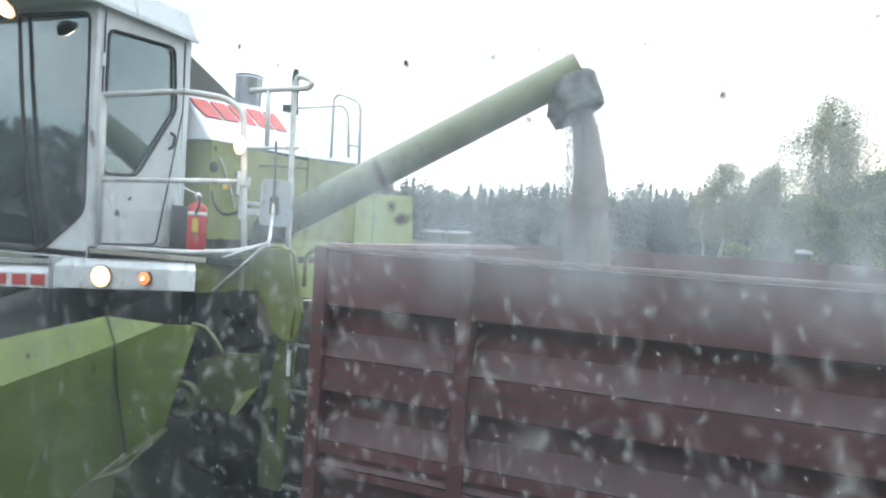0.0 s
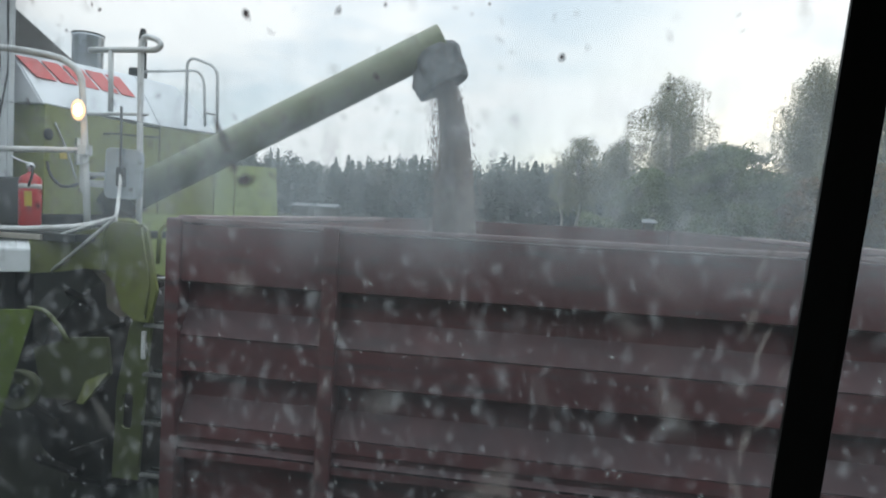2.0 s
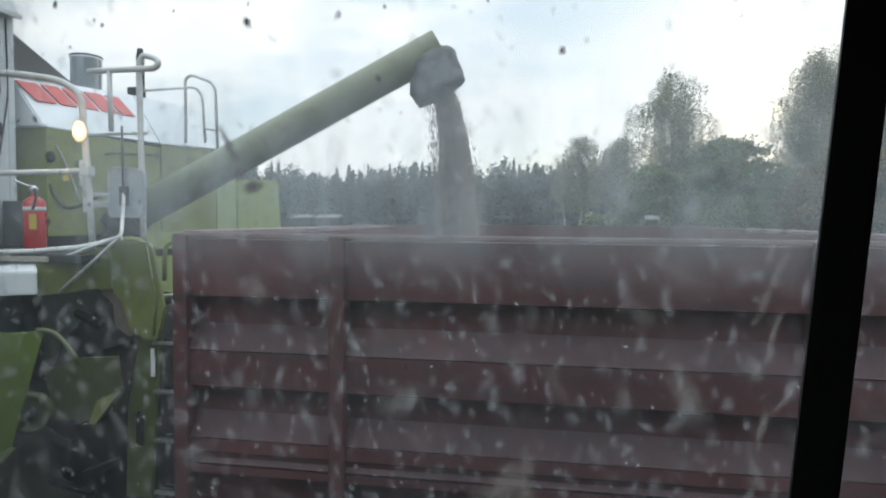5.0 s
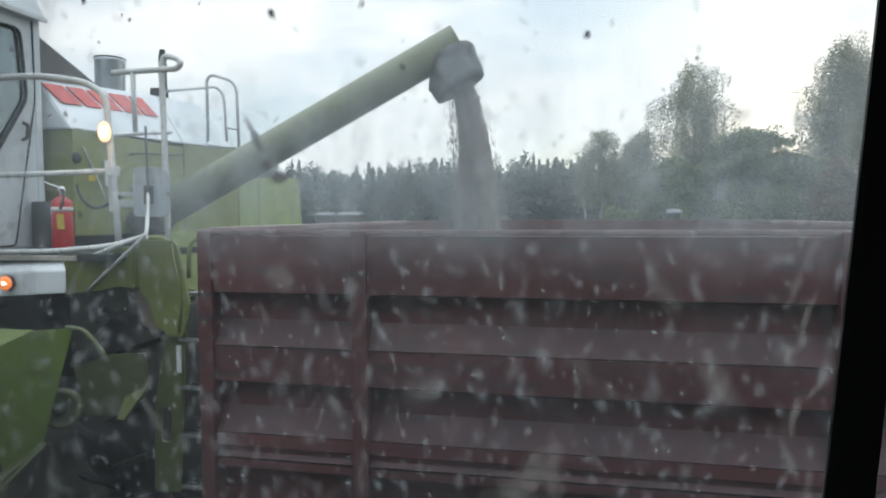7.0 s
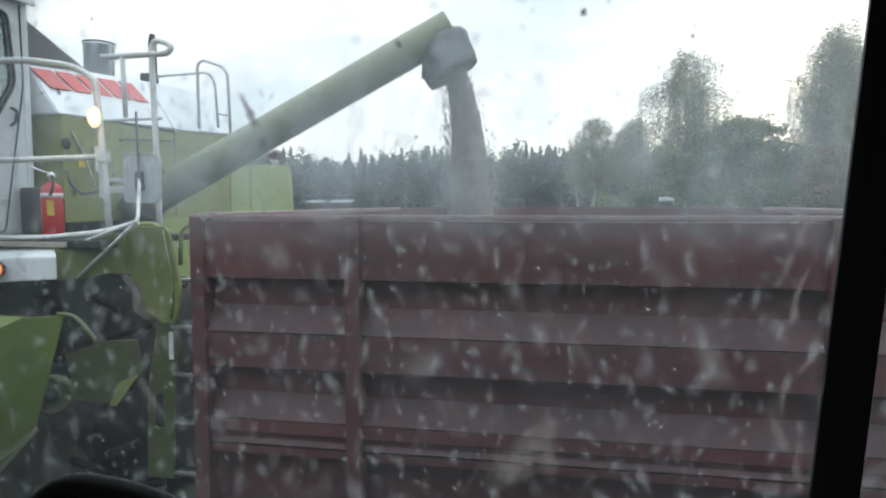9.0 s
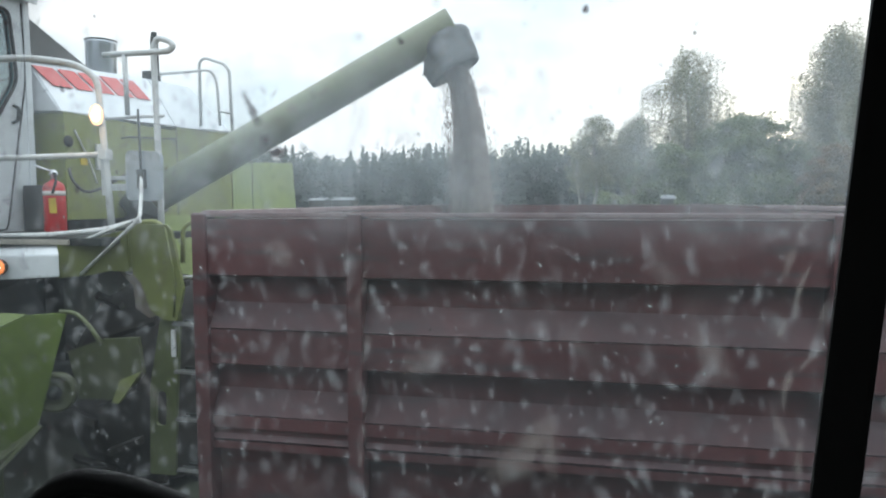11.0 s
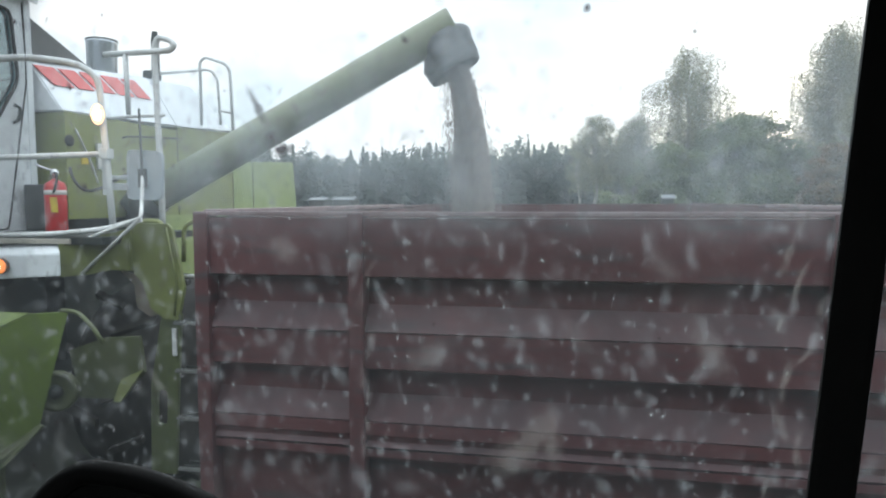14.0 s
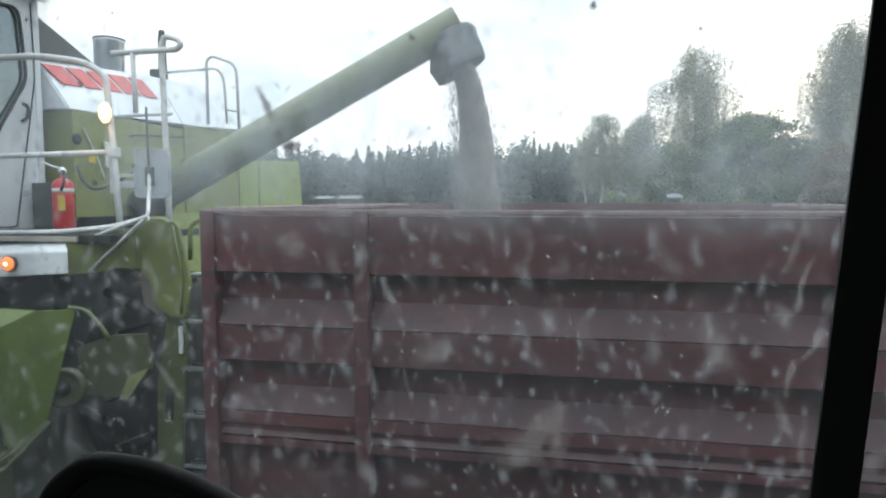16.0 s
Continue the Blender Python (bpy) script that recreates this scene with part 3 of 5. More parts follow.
dark = []
for x, z, a, b, lean in ((-0.178, 2.415, 0.012, 0.0036, 26), (-0.172, 2.404, 0.008, 0.0036, 32), (-0.1665, 2.389, 0.008, 0.0065, 10), (-0.157, 2.379, 0.005, 0.0085, 10),
                         (-0.16, 2.50, 0.0055, 0.003, 20), (-0.09, 2.503, 0.005, 0.0025, -25), (0.07, 2.472, 0.0045, 0.003, -30), (-0.32, 2.52, 0.005, 0.003, -10),
                         (-0.06, 2.457, 0.004, 0.003, 0), (-0.34, 2.432, 0.005, 0.003, 12), (-0.33, 2.352, 0.005, 0.004, 0), (-0.487, 2.443, 0.013, 0.006, 12),
                         (-0.486, 2.437, 0.009, 0.005, 25), (-0.559, 2.221, 0.005, 0.004, 0), (-0.53, 2.12, 0.006, 0.005, 20), (-0.47, 2.22, 0.005, 0.003, 0), (-0.45, 2.37, 0.005, 0.004, 0)):
    k = 1.5 if abs(x + 0.168) < 0.013 else 1.15
    dark += [(x, z, a * k, b * k, lean), (x + 0.0015, z - 0.001, a * 0.7 * k, b * 0.7 * k, lean + 9)]
for k in range(60):
    dark.append((rng.uniform(-0.6, 0.2), rng.uniform(2.05, 2.6), rng.uniform(0.002, 0.0042), rng.uniform(0.0015, 0.0028), rng.uniform(-60, 60)))
dark = thinned(dark, 3)
crust = thinned(crust, 3)
smears, pale, flecks = thinned(smears[::-1], 3), thinned(pale[::-1], 5), thinned(flecks, 5)
splashes("mud_flecks", FLECK, flecks, "small pale crisp flecks of dried mud on the window glass", 0.5038)
splashes("mud_crust", CRUST, crust, "brown-grey crust of dried mud beside the window post", 0.5034)
splashes("dirt_smears", SMEAR, smears, "faint brownish wipe smears on the window glass", 0.5030)
splashes("dried_splashes", SPLASH_PALE, pale, "pale dried mud splashes scattered over the window glass")
splashes("dark_specks", SPLASH_DARK, dark, "dark brown specks and insect marks on the window glass", 0.5024)

# the small mirror with a black rim low in the window
mir = thing("interior_mirror", (-0.21, 0.40, 2.00), "small cab mirror in a rounded black rim below the window", "mirror")
outline = [(-0.285, 1.99), (-0.282, 2.10), (-0.268, 2.150), (-0.245, 2.1685), (-0.20, 2.1665), (-0.16, 2.157), (-0.10, 2.135), (-0.05, 2.10), (-0.04, 1.99)]
rim_pts = [Vector((x, 0.385 + 0.36 * (z - 2.168), z)) for x, z in outline]      # tilted upwards
part("rim", bm_tube(bmesh.new(), rim_pts + [rim_pts[0]], 0.0075, 10, 0.02), CAB_BLACK, mir)
part("mirror_glass", prism([(x * 0.985 - 0.003, 0.386 + 0.36 * (z - 2.168), z - 0.004) for x, z in outline], (0, 0.004, -0.001), 0), surface("old_mirror", (0.16, 0.175, 0.175), (0.11, 0.12, 0.12), 0.16, 0.95, 8, 90, 0.02), mir, "dull mirror glass")
part("bracket", tube([(-0.16, 0.334, 2.0), (-0.16, 0.42, 1.95), (-0.16, 0.465, 1.88)], 0.008), CAB_BLACK, mir)

# ---- the grain trailer ----
TX0, TX1, TY0, TY1, TZ = -1.15, 1.35, 2.0, 7.1, 2.30
BED = 1.13
trailer = thing("grain_trailer", (0.1, 4.5, 0), "dark red steel farm trailer with ribbed boards, coupled behind the tractor", "trailer")


def board_profile(z1, z2, flat):
    """Pressed board, top to bottom: flat upper face down to flat, undercut, recessed band, slope back out. (depth behind the face, z)"""
    h = flat - z2
    d = min(0.050, 0.36 * h)
    return [(0.0, z1 - 0.004), (0.0, flat + 0.006), (d * 0.25, flat), (d, flat - 0.002), (d * 0.97, max(flat - 0.52 * h, z2 + 0.10) if h > 0.2 else flat - 0.52 * h), (0.003, z2 + 0.004), (0.0, z2)]


def board(name, a, b, inward, z1, z2, flat, parent, sag=0.0):
    """One pressed board from a to b (plan points)."""
    a, b, inward = Vector(a), Vector(b), Vector(inward)
    prof = board_profile(z1, z2, flat)
    back = [(0.085, z) for _, z in prof]
    cuts = 10
    rings = []
    for i in range(cuts + 1):
        t = i / cuts
        p = a.lerp(b, t)
        dent = 0.004 * noise.noise(Vector((p.x * 3, p.y * 3, z1 * 5)))
        rings.append([Vector((*(p + inward * (d + (dent if d < 0.08 else 0))), z - sag * math.sin(math.pi * t))) for d, z in prof + back[::-1]])
    bm = bm_loft(bmesh.new(), rings)
    for f in bm.faces:
        f.smooth = False
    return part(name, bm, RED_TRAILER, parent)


BOARDS = [(TZ - 0.012, 1.925, 2.095), (1.925, 1.635, 1.80), (1.635, 1.552, 1.585), (1.548, 1.13, 1.512)]   # top, bottom, where the flat face ends
stakes = [(TX0, TX0 + 0.05), (-0.622, -0.572), (0.772, 0.822), (TX1 - 0.05, TX1)]
front = part("front_wall", box((TX0 + 0.01, TY0 + 0.088, BED), (TX1 - 0.01, TY0 + 0.094, TZ - 0.02), 0), RED_TRAILER, trailer)
for (_, xa), (xb, _) in zip(stakes, stakes[1:]):
    for z1, z2, flat in BOARDS:
        board("board", (xa, TY0), (xb, TY0), (0, 1), z1, z2, flat, front)
for xa, xb in stakes:
    part("stake", box((xa, TY0 - 0.016, BED - 0.1), (xb, TY0 + 0.05, TZ), 0.006), RED_TRAILER, trailer)
part("rim", box((TX0 - 0.002, TY0 - 0.006, TZ - 0.010), (TX1 + 0.002, TY0 + 0.010, TZ + 0.004), 0.003), RIM, trailer, "worn upper edge")
part("top_flange", box((TX0, TY0 + 0.011, TZ - 0.010), (TX1, TY0 + 0.055, TZ), 0.003), RED_TRAILER, trailer)
for side, inward, x in (("left", 1, TX0), ("right", -1, TX1)):
    wall = part("side_wall", box((min(x + 0.088 * inward, x + 0.094 * inward), TY0 + 0.098, BED), (max(x + 0.088 * inward, x + 0.094 * inward), TY1 - 0.06, TZ - 0.02), 0), RED_TRAILER, trailer)
    for ya, yb in ((TY0 + 0.098, 4.50), (4.58, TY1 - 0.05)):
        for z1, z2, flat in BOARDS:
            board("board", (x, ya), (x, yb), (inward, 0), z1, z2, flat, wall)
    for ya, yb in ((4.50, 4.58), (TY1 - 0.05, TY1)):
        lo, hi = sorted((x - 0.012 * inward, x + 0.06 * inward))
        part("stake", box((lo, ya, BED - 0.1), (hi, yb, TZ + 0.002), 0.006), RED_TRAILER, trailer)
    lo, hi = sorted((x - 0.003 * inward, x + 0.064 * inward))
    part("rim", box((lo, TY0 + 0.055, TZ - 0.012), (hi, 4.54, TZ + 0.010), 0.004), RIM, trailer, "worn upper edge")
    part("rim", box((lo, 4.545, TZ - 0.014), (hi, TY1, TZ + 0.004), 0.004), RED_TRAILER, trailer)
rear = part("tailgate", box((TX0 + 0.062, TY1 - 0.04, BED), (TX1 - 0.062, TY1, TZ - 0.004), 0.006), RED_TRAILER, trailer)
part("bed", box((TX0 + 0.01, TY0 + 0.01, BED - 0.10), (TX1 - 0.01, TY1 - 0.01, BED - 0.004), 0.01), DARK_STEEL, trailer)
for x in (-0.35, 0.55):
    part("chassis_beam", box((x - 0.05, TY0 - 0.1, 0.78), (x + 0.05, TY1 - 0.1, BED - 0.104), 0.01), DARK_STEEL, trailer)
part("drawbar", tube([(-0.35, 2.0, 0.80), (0.1, 1.1, 0.62), (0.1, 0.75, 0.60)], 0.05, 8, 0.2), DARK_STEEL, trailer)
for y in (3.6, 6.0):
    part("axle", tube([(-0.95, y, 0.50), (1.15, y, 0.50)], 0.05), DARK_STEEL, trailer)
    part("axle_mount", box((-0.40, y - 0.08, 0.54), (0.60, y + 0.08, 0.785), 0.01), DARK_STEEL, trailer)


def wheel(name, centre, axis, r, w, parent, hub=0.5, lugs=0):
    c, ax = Vector(centre), Vector(axis).normalized()
    tyre = part(name, lathe(c - ax * w / 2, ax, [(0.0, r * hub), (0.0, r * 0.72), (w * 0.06, r * 0.92), (w * 0.2, r * 0.985), (w * 0.5, r), (w * 0.8, r * 0.985), (w * 0.94, r * 0.92), (w, r * 0.72), (w, r * hub)], 36), TYRE, parent, "dusty black tyre")
    part("rim", lathe(c - ax * w * 0.38, ax, [(0, r * hub * 0.98), (w * 0.16, r * hub * 0.9), (w * 0.3, 0.3 * r), (w * 0.46, 0.3 * r), (w * 0.6, r * hub * 0.9), (w * 0.76, r * hub * 0.98)], 24), DARK_STEEL, tyre)
    for k in range(lugs):
        a = 2 * math.pi * k / lugs
        u = ring(c, ax, 1.0, 64)[int(64 * k / lugs) % 64] - c
        t = ax.cross(u)
        s = 1 if k % 2 else -1
        p0, p1 = c + u * r * 0.985 + ax * s * w * 0.47, c + u * r * 0.985 + t * r * 0.16 + ax * s * 0.02
        bm = bmesh.new()
        bm_prism(bm, [p0 - t * 0.03, p0 + t * 0.03, p1 + t * 0.03, p1 - t * 0.03], u * 0.045, 0.005)
        part("lug", bm, TYRE, tyre)
    return tyre


for y in (3.6, 6.0):
    for x in (-0.98, 1.18):
        wheel("wheel", (x, y, 0.48), (1, 0, 0), 0.48, 0.30, trailer)

# grain lying in the trailer, under the rim
bm = bmesh.new()
rows = []
for j in range(25):
    row = []
    for i in range(17):
        x, y = TX0 + 0.09 + (TX1 - TX0 - 0.18) * i / 16, TY0 + 0.09 + (TY1 - TY0 - 0.15) * j / 24
        d = math.hypot(x + 0.75, y - 6.0)
        row.append(bm.verts.new((x, y, 1.18 + 0.72 * math.exp(-d * d / 1.4) + 0.15 * math.exp(-d * d / 9) + 0.02 * noise.noise(Vector((x * 4, y * 4, 1))))))
    rows.append(row)
for j in range(24):
    for i in range(16):
        bm.faces.new((rows[j][i], rows[j][i + 1], rows[j + 1][i + 1], rows[j + 1][i])).smooth = True
solo("grain_heap", bm, GRAIN, "heap of brown grain inside the trailer", "grain", kind="stuff")

# ---- the combine harvester ----
combine = thing("combine_harvester", (-4.9, 6.0, 0), "green and white combine harvester with its auger over the trailer", "combine harvester")
CX = -4.3                                           # left side of its cab
CXR = -5.72
CF, CB = 3.80, 4.78                                 # front and back of its cab
cab = part("cab_floor", box((CXR, CF, 2.00), (CX, CB, 2.07), 0.01), DARK_GREY, combine)


def frame_plate(outer, hole, push, mat, name, parent, label=""):
    """A flat plate with one hole through it; both outlines are lists of corners in one plane."""
    bm = bmesh.new()
    k = Vector(push)
    loops = []
    for pts in (outer, hole):
        a = [bm.verts.new(p) for p in pts]
        b = [bm.verts.new(Vector(p) + k) for p in pts]
        loops.append((a, b))
        for i in range(len(a)):
            j = (i + 1) % len(a)
            bm.faces.new((a[i], b[i], b[j], a[j]))
    for side in (0, 1):
        edges = []
        for pts in (loops[0][side], loops[1][side]):
            for i in range(len(pts)):
                p, q = pts[i], pts[(i + 1) % len(pts)]
                edges.append(bm.edges.get((p, q)))
        bmesh.ops.triangle_fill(bm, use_beauty=True, use_dissolve=False, edges=edges)
    bmesh.ops.recalc_face_normals(bm, faces=bm.faces)
    return part(name, bm, mat, parent, label)


def soft(pts, r, steps=4):
    """A closed outline with rounded corners."""
    pts = [Vector(p) for p in pts]
    out = []
    n = len(pts)
    for i in range(n):
        a, b, c = pts[i - 1], pts[i], pts[(i + 1) % n]
        k = min(r, (a - b).length * 0.45, (c - b).length * 0.45)
        p, q = b + (a - b).normalized() * k, b + (c - b).normalized() * k
        for s in range(steps + 1):
            t = s / steps
            out.append((1 - t) ** 2 * p + 2 * t * (1 - t) * b + t * t * q)
    return out


# front wall of the cab with the windscreen
ws = [(-5.65, CF, 3.94), (-4.375, CF, 3.90), (-4.345, CF, 2.36), (-4.80, CF, 2.03), (-5.65, CF, 2.03)]
hole = soft(ws, 0.09)
frame_plate([(CXR, CF, 4.02), (CX, CF, 4.02), (CX, CF, 1.995), (CXR, CF, 1.995)], hole, (0, 0.045, 0), WHITE, "front_frame", combine)
glass = part("windscreen", prism([p + Vector((0, 0.02, 0)) for p in hole], (0, 0.006, 0), 0), CAB_GLASS, combine, "large tinted windscreen")
part("seal", bm_tube(bmesh.new(), [p + Vector((0, -0.002, 0)) for p in hole + hole[:1]], 0.013, 8, 0), RUBBER, glass)
# left side with the door
dw = [(CX, 3.905, 3.80), (CX, 4.60, 3.85), (CX, 4.65, 3.30), (CX, 4.245, 2.69), (CX, 3.905, 2.67)]
dhole = soft(dw, 0.075)
side_frame = frame_plate([(CX, CF + 0.05, 4.0), (CX, CB, 4.0), (CX, CB, 2.07), (CX, CF + 0.05, 2.07)], dhole, (-0.045, 0, 0), WHITE, "door_side", combine)
dglass = part("door_window", prism([p + Vector((-0.02, 0, 0)) for p in dhole], (-0.006, 0, 0), 0), CAB_GLASS, combine, "tinted door window with a cut-off lower corner")
part("seal", bm_tube(bmesh.new(), [p + Vector((0.003, 0, 0)) for p in dhole + dhole[:1]], 0.013, 8, 0), RUBBER, dglass)
part("door_seam", tube([(CX + 0.003, 3.87, 3.93), (CX + 0.003, 3.87, 2.12), (CX + 0.003, 4.49, 2.115), (CX + 0.003, 4.735, 3.33), (CX + 0.003, 4.72, 3.93)], 0.007, 6, 0.05), RUBBER, side_frame)
part("door_handle", tube([(CX + 0.005, 4.60, 3.10), (CX + 0.05, 4.605, 3.08), (CX + 0.05, 4.59, 2.98), (CX + 0.005, 4.585, 2.96)], 0.013, 8, 0.03), DARK_STEEL, side_frame)
for z in (3.55, 2.45):
    part("hinge", box((CX + 0.001, 3.845, z - 0.05), (CX + 0.022, 3.875, z + 0.05), 0.006), WHITE, side_frame)
part("corner_post", box((CX - 0.05, CB - 0.05, 2.07), (CX + 0.012, CB + 0.012, 4.0), 0.008), WHITE, combine)
part("back_wall", box((CXR, CB - 0.04, 2.07), (CX - 0.055, CB, 3.98), 0.006), DARK_GREY, combine)
part("far_side", box((CXR, CF + 0.05, 2.07), (CXR + 0.04, CB - 0.05, 2.9), 0.006), WHITE, combine)
# roof: a shell with a drip edge and a rounded upper side
rf = []
for y in (3.56, 3.60, 3.8, 4.2, 4.6, 4.76, 4.81):
    k = 0.10 if y in (3.56, 4.81) else 0.0
    rf.append([(CXR - 0.06, y, 3.97), (CXR + 0.02, y, 4.20 - 1.2 * k), (CXR + 0.2, y, 4.25 - 1.6 * k), (CX - 0.2, y, 4.25 - 1.6 * k), (CX - 0.02, y, 4.20 - 1.2 * k), (CX + 0.055, y, 3.97)])
roof = part("cab_roof", bm_loft(bmesh.new(), rf), WHITE, combine, "white cab roof with a drip edge")
for f in roof.data.polygons:
    f.use_smooth = False
part("drip_edge", box((CX + 0.045, 3.55, 3.945), (CX + 0.070, 4.82, 3.985), 0.004), WHITE, roof)
# inside of the cab
seat = part("driver_seat", box((-5.45, 4.35, 2.45), (-4.95, 4.75, 2.60), 0.04), CAB_LINING, combine)
part("backrest", box((-5.43, 4.64, 2.60), (-4.97, 4.74, 3.15), 0.04), CAB_LINING, seat)
part("steering_column", tube([(-5.2, 3.95, 2.07), (-5.2, 4.12, 2.72)], 0.04), CAB_LINING, combine)
part("steering_wheel", bm_tube(bmesh.new(), ring((-5.2, 4.14, 2.76), (0, -0.45, 1), 0.2, 24) + ring((-5.2, 4.14, 2.76), (0, -0.45, 1), 0.2, 24)[:1], 0.014, 8, 0), RUBBER, combine)
part("console", box((-4.75, 4.05, 2.07), (-4.40, 4.60, 2.62), 0.03), CAB_LINING, combine)
part("inner_grab_bar", tube([(-4.42, 4.62, 3.18), (-4.40, 4.60, 2.8), (-4.40, 4.45, 2.78)], 0.012, 8, 0.04), RAIL, combine)
wiper = part("wiper", tube([(-5.12, 3.775, 3.92), (-5.05, 3.77, 3.30), (-4.93, 3.768, 2.55), (-4.80, 3.77, 2.06)], 0.016, 8, 0.1), RUBBER, combine, "long black windscreen wiper")
part("wiper_arm", tube([(-4.95, 3.765, 2.60), (-5.25, 3.76, 2.45)], 0.009, 6), DARK_STEEL, wiper)

# front beam with lamps
by = 3.72
def beam_section(x, lo, hi):
    return [Vector((x, by, lo)), Vector((x, by, hi - 0.055)), Vector((x, by + 0.09, hi)), Vector((x, by + 0.22, hi)), Vector((x, by + 0.22, lo))]


bm = bm_loft(bmesh.new(), [beam_section(-4.55, 1.762, 1.995), [p + Vector((-0.95 * (p.y - by), 0, 0)) for p in beam_section(-3.172, 1.852, 2.052)]])
for f in bm.faces:
    f.smooth = False
bmesh.ops.bevel(bm, geom=list(bm.edges), offset=0.006, segments=2, affect="EDGES")
beam = part("front_beam", bm, WHITE, combine, "white front beam under the cab")
bm = bm_loft(bmesh.new(), [beam_section(-5.9, 1.68, 1.86), beam_section(-4.60, 1.755, 1.925)])
for f in bm.faces:
    f.smooth = False
part("beam_middle", bm, WHITE, combine)
part("beam_step", prism([(-5.9, by + 0.05, 1.872), (-4.66, by + 0.05, 1.94), (-4.66, by + 0.05, 1.975), (-5.9, by + 0.05, 1.91)], (0, 0.15, 0), 0.005), STEEL, combine)
part("beam_joint", box((-4.598, by - 0.004, 1.75), (-4.555, by + 0.2, 2.0), 0.005), STEEL, combine)
# red marks on the beam, as plain blocks
for x0, x1 in ((-5.20, -5.06), (-4.99, -4.84), (-4.78, -4.63)):
    lift = 0.058 * (x0 + 4.60)
    part("mark", prism([(x0, by - 0.002, 1.775 + lift), (x1, by - 0.002, 1.783 + lift), (x1, by - 0.002, 1.868 + lift), (x0, by - 0.002, 1.860 + lift)], (0, -0.005, 0), 0), RED_LETTER, beam, "red painted block")


def round_lamp(name, at, way, r, glassmat, parent, label, bulb=0.62, bulbmat=LAMP_BULB, tall_by=1.0):
    body = part(name, lathe(Vector(at) - Vector(way).normalized() * 0.07, way, [(0, r * 0.35), (0.015, r * 0.7), (0.05, r * 1.02), (0.07, r * 1.08), (0.078, r * 1.02)], 24), DARK_STEEL if tall_by == 1.0 else RAIL, parent, label)
    part("lens", lathe(Vector(at) + Vector(way).normalized() * 0.004, way, [(0, r), (0.010, r * 0.92), (0.018, r * 0.6), (0.022, r * 0.1)], 24), glassmat, body)
    part("bulb", lathe(Vector(at) + Vector(way).normalized() * 0.024, way, [(0, r * bulb), (0.006, r * bulb * 0.8), (0.010, r * 0.05)], 16), bulbmat, body)
    if tall_by != 1.0:
        for ob in [body] + list(body.children):
            for v in ob.data.vertices:
                v.co.z = at[2] + (v.co.z - at[2]) * tall_by
    return body


round_lamp("headlamp", (-4.02, by - 0.03, 1.893), (0.25, -1, -0.02), 0.082, LAMP_WARM, combine, "round headlamp, lit warm white")
round_lamp("indicator_lamp", (-3.60, by - 0.03, 1.912), (0.1, -1, 0), 0.05, LAMP_ORANGE, combine, "round orange lamp, lit", 0.22)
round_lamp("roof_work_lamp", (-4.97, 3.55, 3.885), (0.05, -0.75, -0.75), 0.085, LAMP_WORK, combine, "work lamp under the roof, lit")

# platform beside the cab
part("platform", box((CX + 0.005, 3.80, 2.05), (-2.92, 4.85, 2.10), 0.006), DARK_STEEL, combine, "dark platform beside the cab")
part("platform_edge", box((-4.25, 3.775, 2.055), (-3.15, 3.797, 2.09), 0.004), surface("edge_tan", (0.36, 0.34, 0.30), (0.28, 0.27, 0.24), 0.6, 0, 6, 60, 0.2), combine)
rails = part("front_railing", tube([(-4.19, 3.80, 2.10), (-4.20, 3.80, 3.27)], 0.024), RAIL, combine, "white tubular platform railing")
part("top_rail", tube([(-4.21, 3.80, 3.262), (-3.41, 3.80, 3.275), (-3.20, 3.98, 3.26), (-3.06, 4.0, 3.17), (-3.02, 4.0, 2.65), (-2.99, 4.0, 2.12)], 0.022, 12, 0.16), RAIL, rails)
part("middle_rail", tube([(-4.20, 3.80, 2.617), (-3.02, 4.0, 2.655)], 0.020), RAIL, rails)
part("foot_rail", tube([(-4.18, 3.80, 2.10), (-3.35, 3.84, 2.115), (-2.97, 3.9, 2.15), (-2.72, 3.92, 2.215)], 0.019, 10, 0.1), RAIL, rails)
part("rail_clamp", box((-3.05, 3.965, 2.62), (-2.99, 4.035, 2.69), 0.008), RAIL, rails)
round_lamp("platform_lamp", (-3.04, 3.955, 2.915), (0.5, -1, -0.1), 0.043, LAMP_WORK, combine, "small oval work lamp on the railing, lit", 0.55, LAMP_WORK_BULB, 1.65)

glow_data = bpy.data.lights.new("platform_lamp_light", "POINT")
glow_data.energy, glow_data.color, glow_data.shadow_soft_size = 1.0, (1.0, 0.58, 0.26), 0.05
glow = new("platform_lamp_light", glow_data)
glow.location = (-2.985, 3.86, 2.905)

# access rail with hooked head
acc = part("access_railing", tube([(-2.92, 4.45, 2.10), (-2.92, 4.45, 2.35), (-2.94, 4.45, 3.46), (-2.91, 4.45, 3.53), (-2.80, 4.43, 3.50), (-2.755, 4.42, 3.46), (-2.80, 4.43, 3.425), (-3.10, 4.45, 3.428), (-3.36, 4.46, 3.425)], 0.022, 10, 0.035), RAIL, combine, "white access handrail with a hooked head")
part("short_post", tube([(-3.18, 4.45, 3.43), (-3.17, 4.45, 2.98)], 0.018), RAIL, acc)
part("lower_cross_rail", tube([(-2.87, 4.45, 2.965), (-3.10, 4.46, 2.965), (-3.42, 4.47, 2.955)], 0.013), RAIL, acc)
part("step_bracket", box((-3.42, 4.5, 2.42), (-2.95, 4.54, 2.47), 0.006), STEEL, combine)
part("step_bracket", box((-3.42, 4.5, 2.50), (-2.95, 4.53, 2.53), 0.006), STEEL, combine)
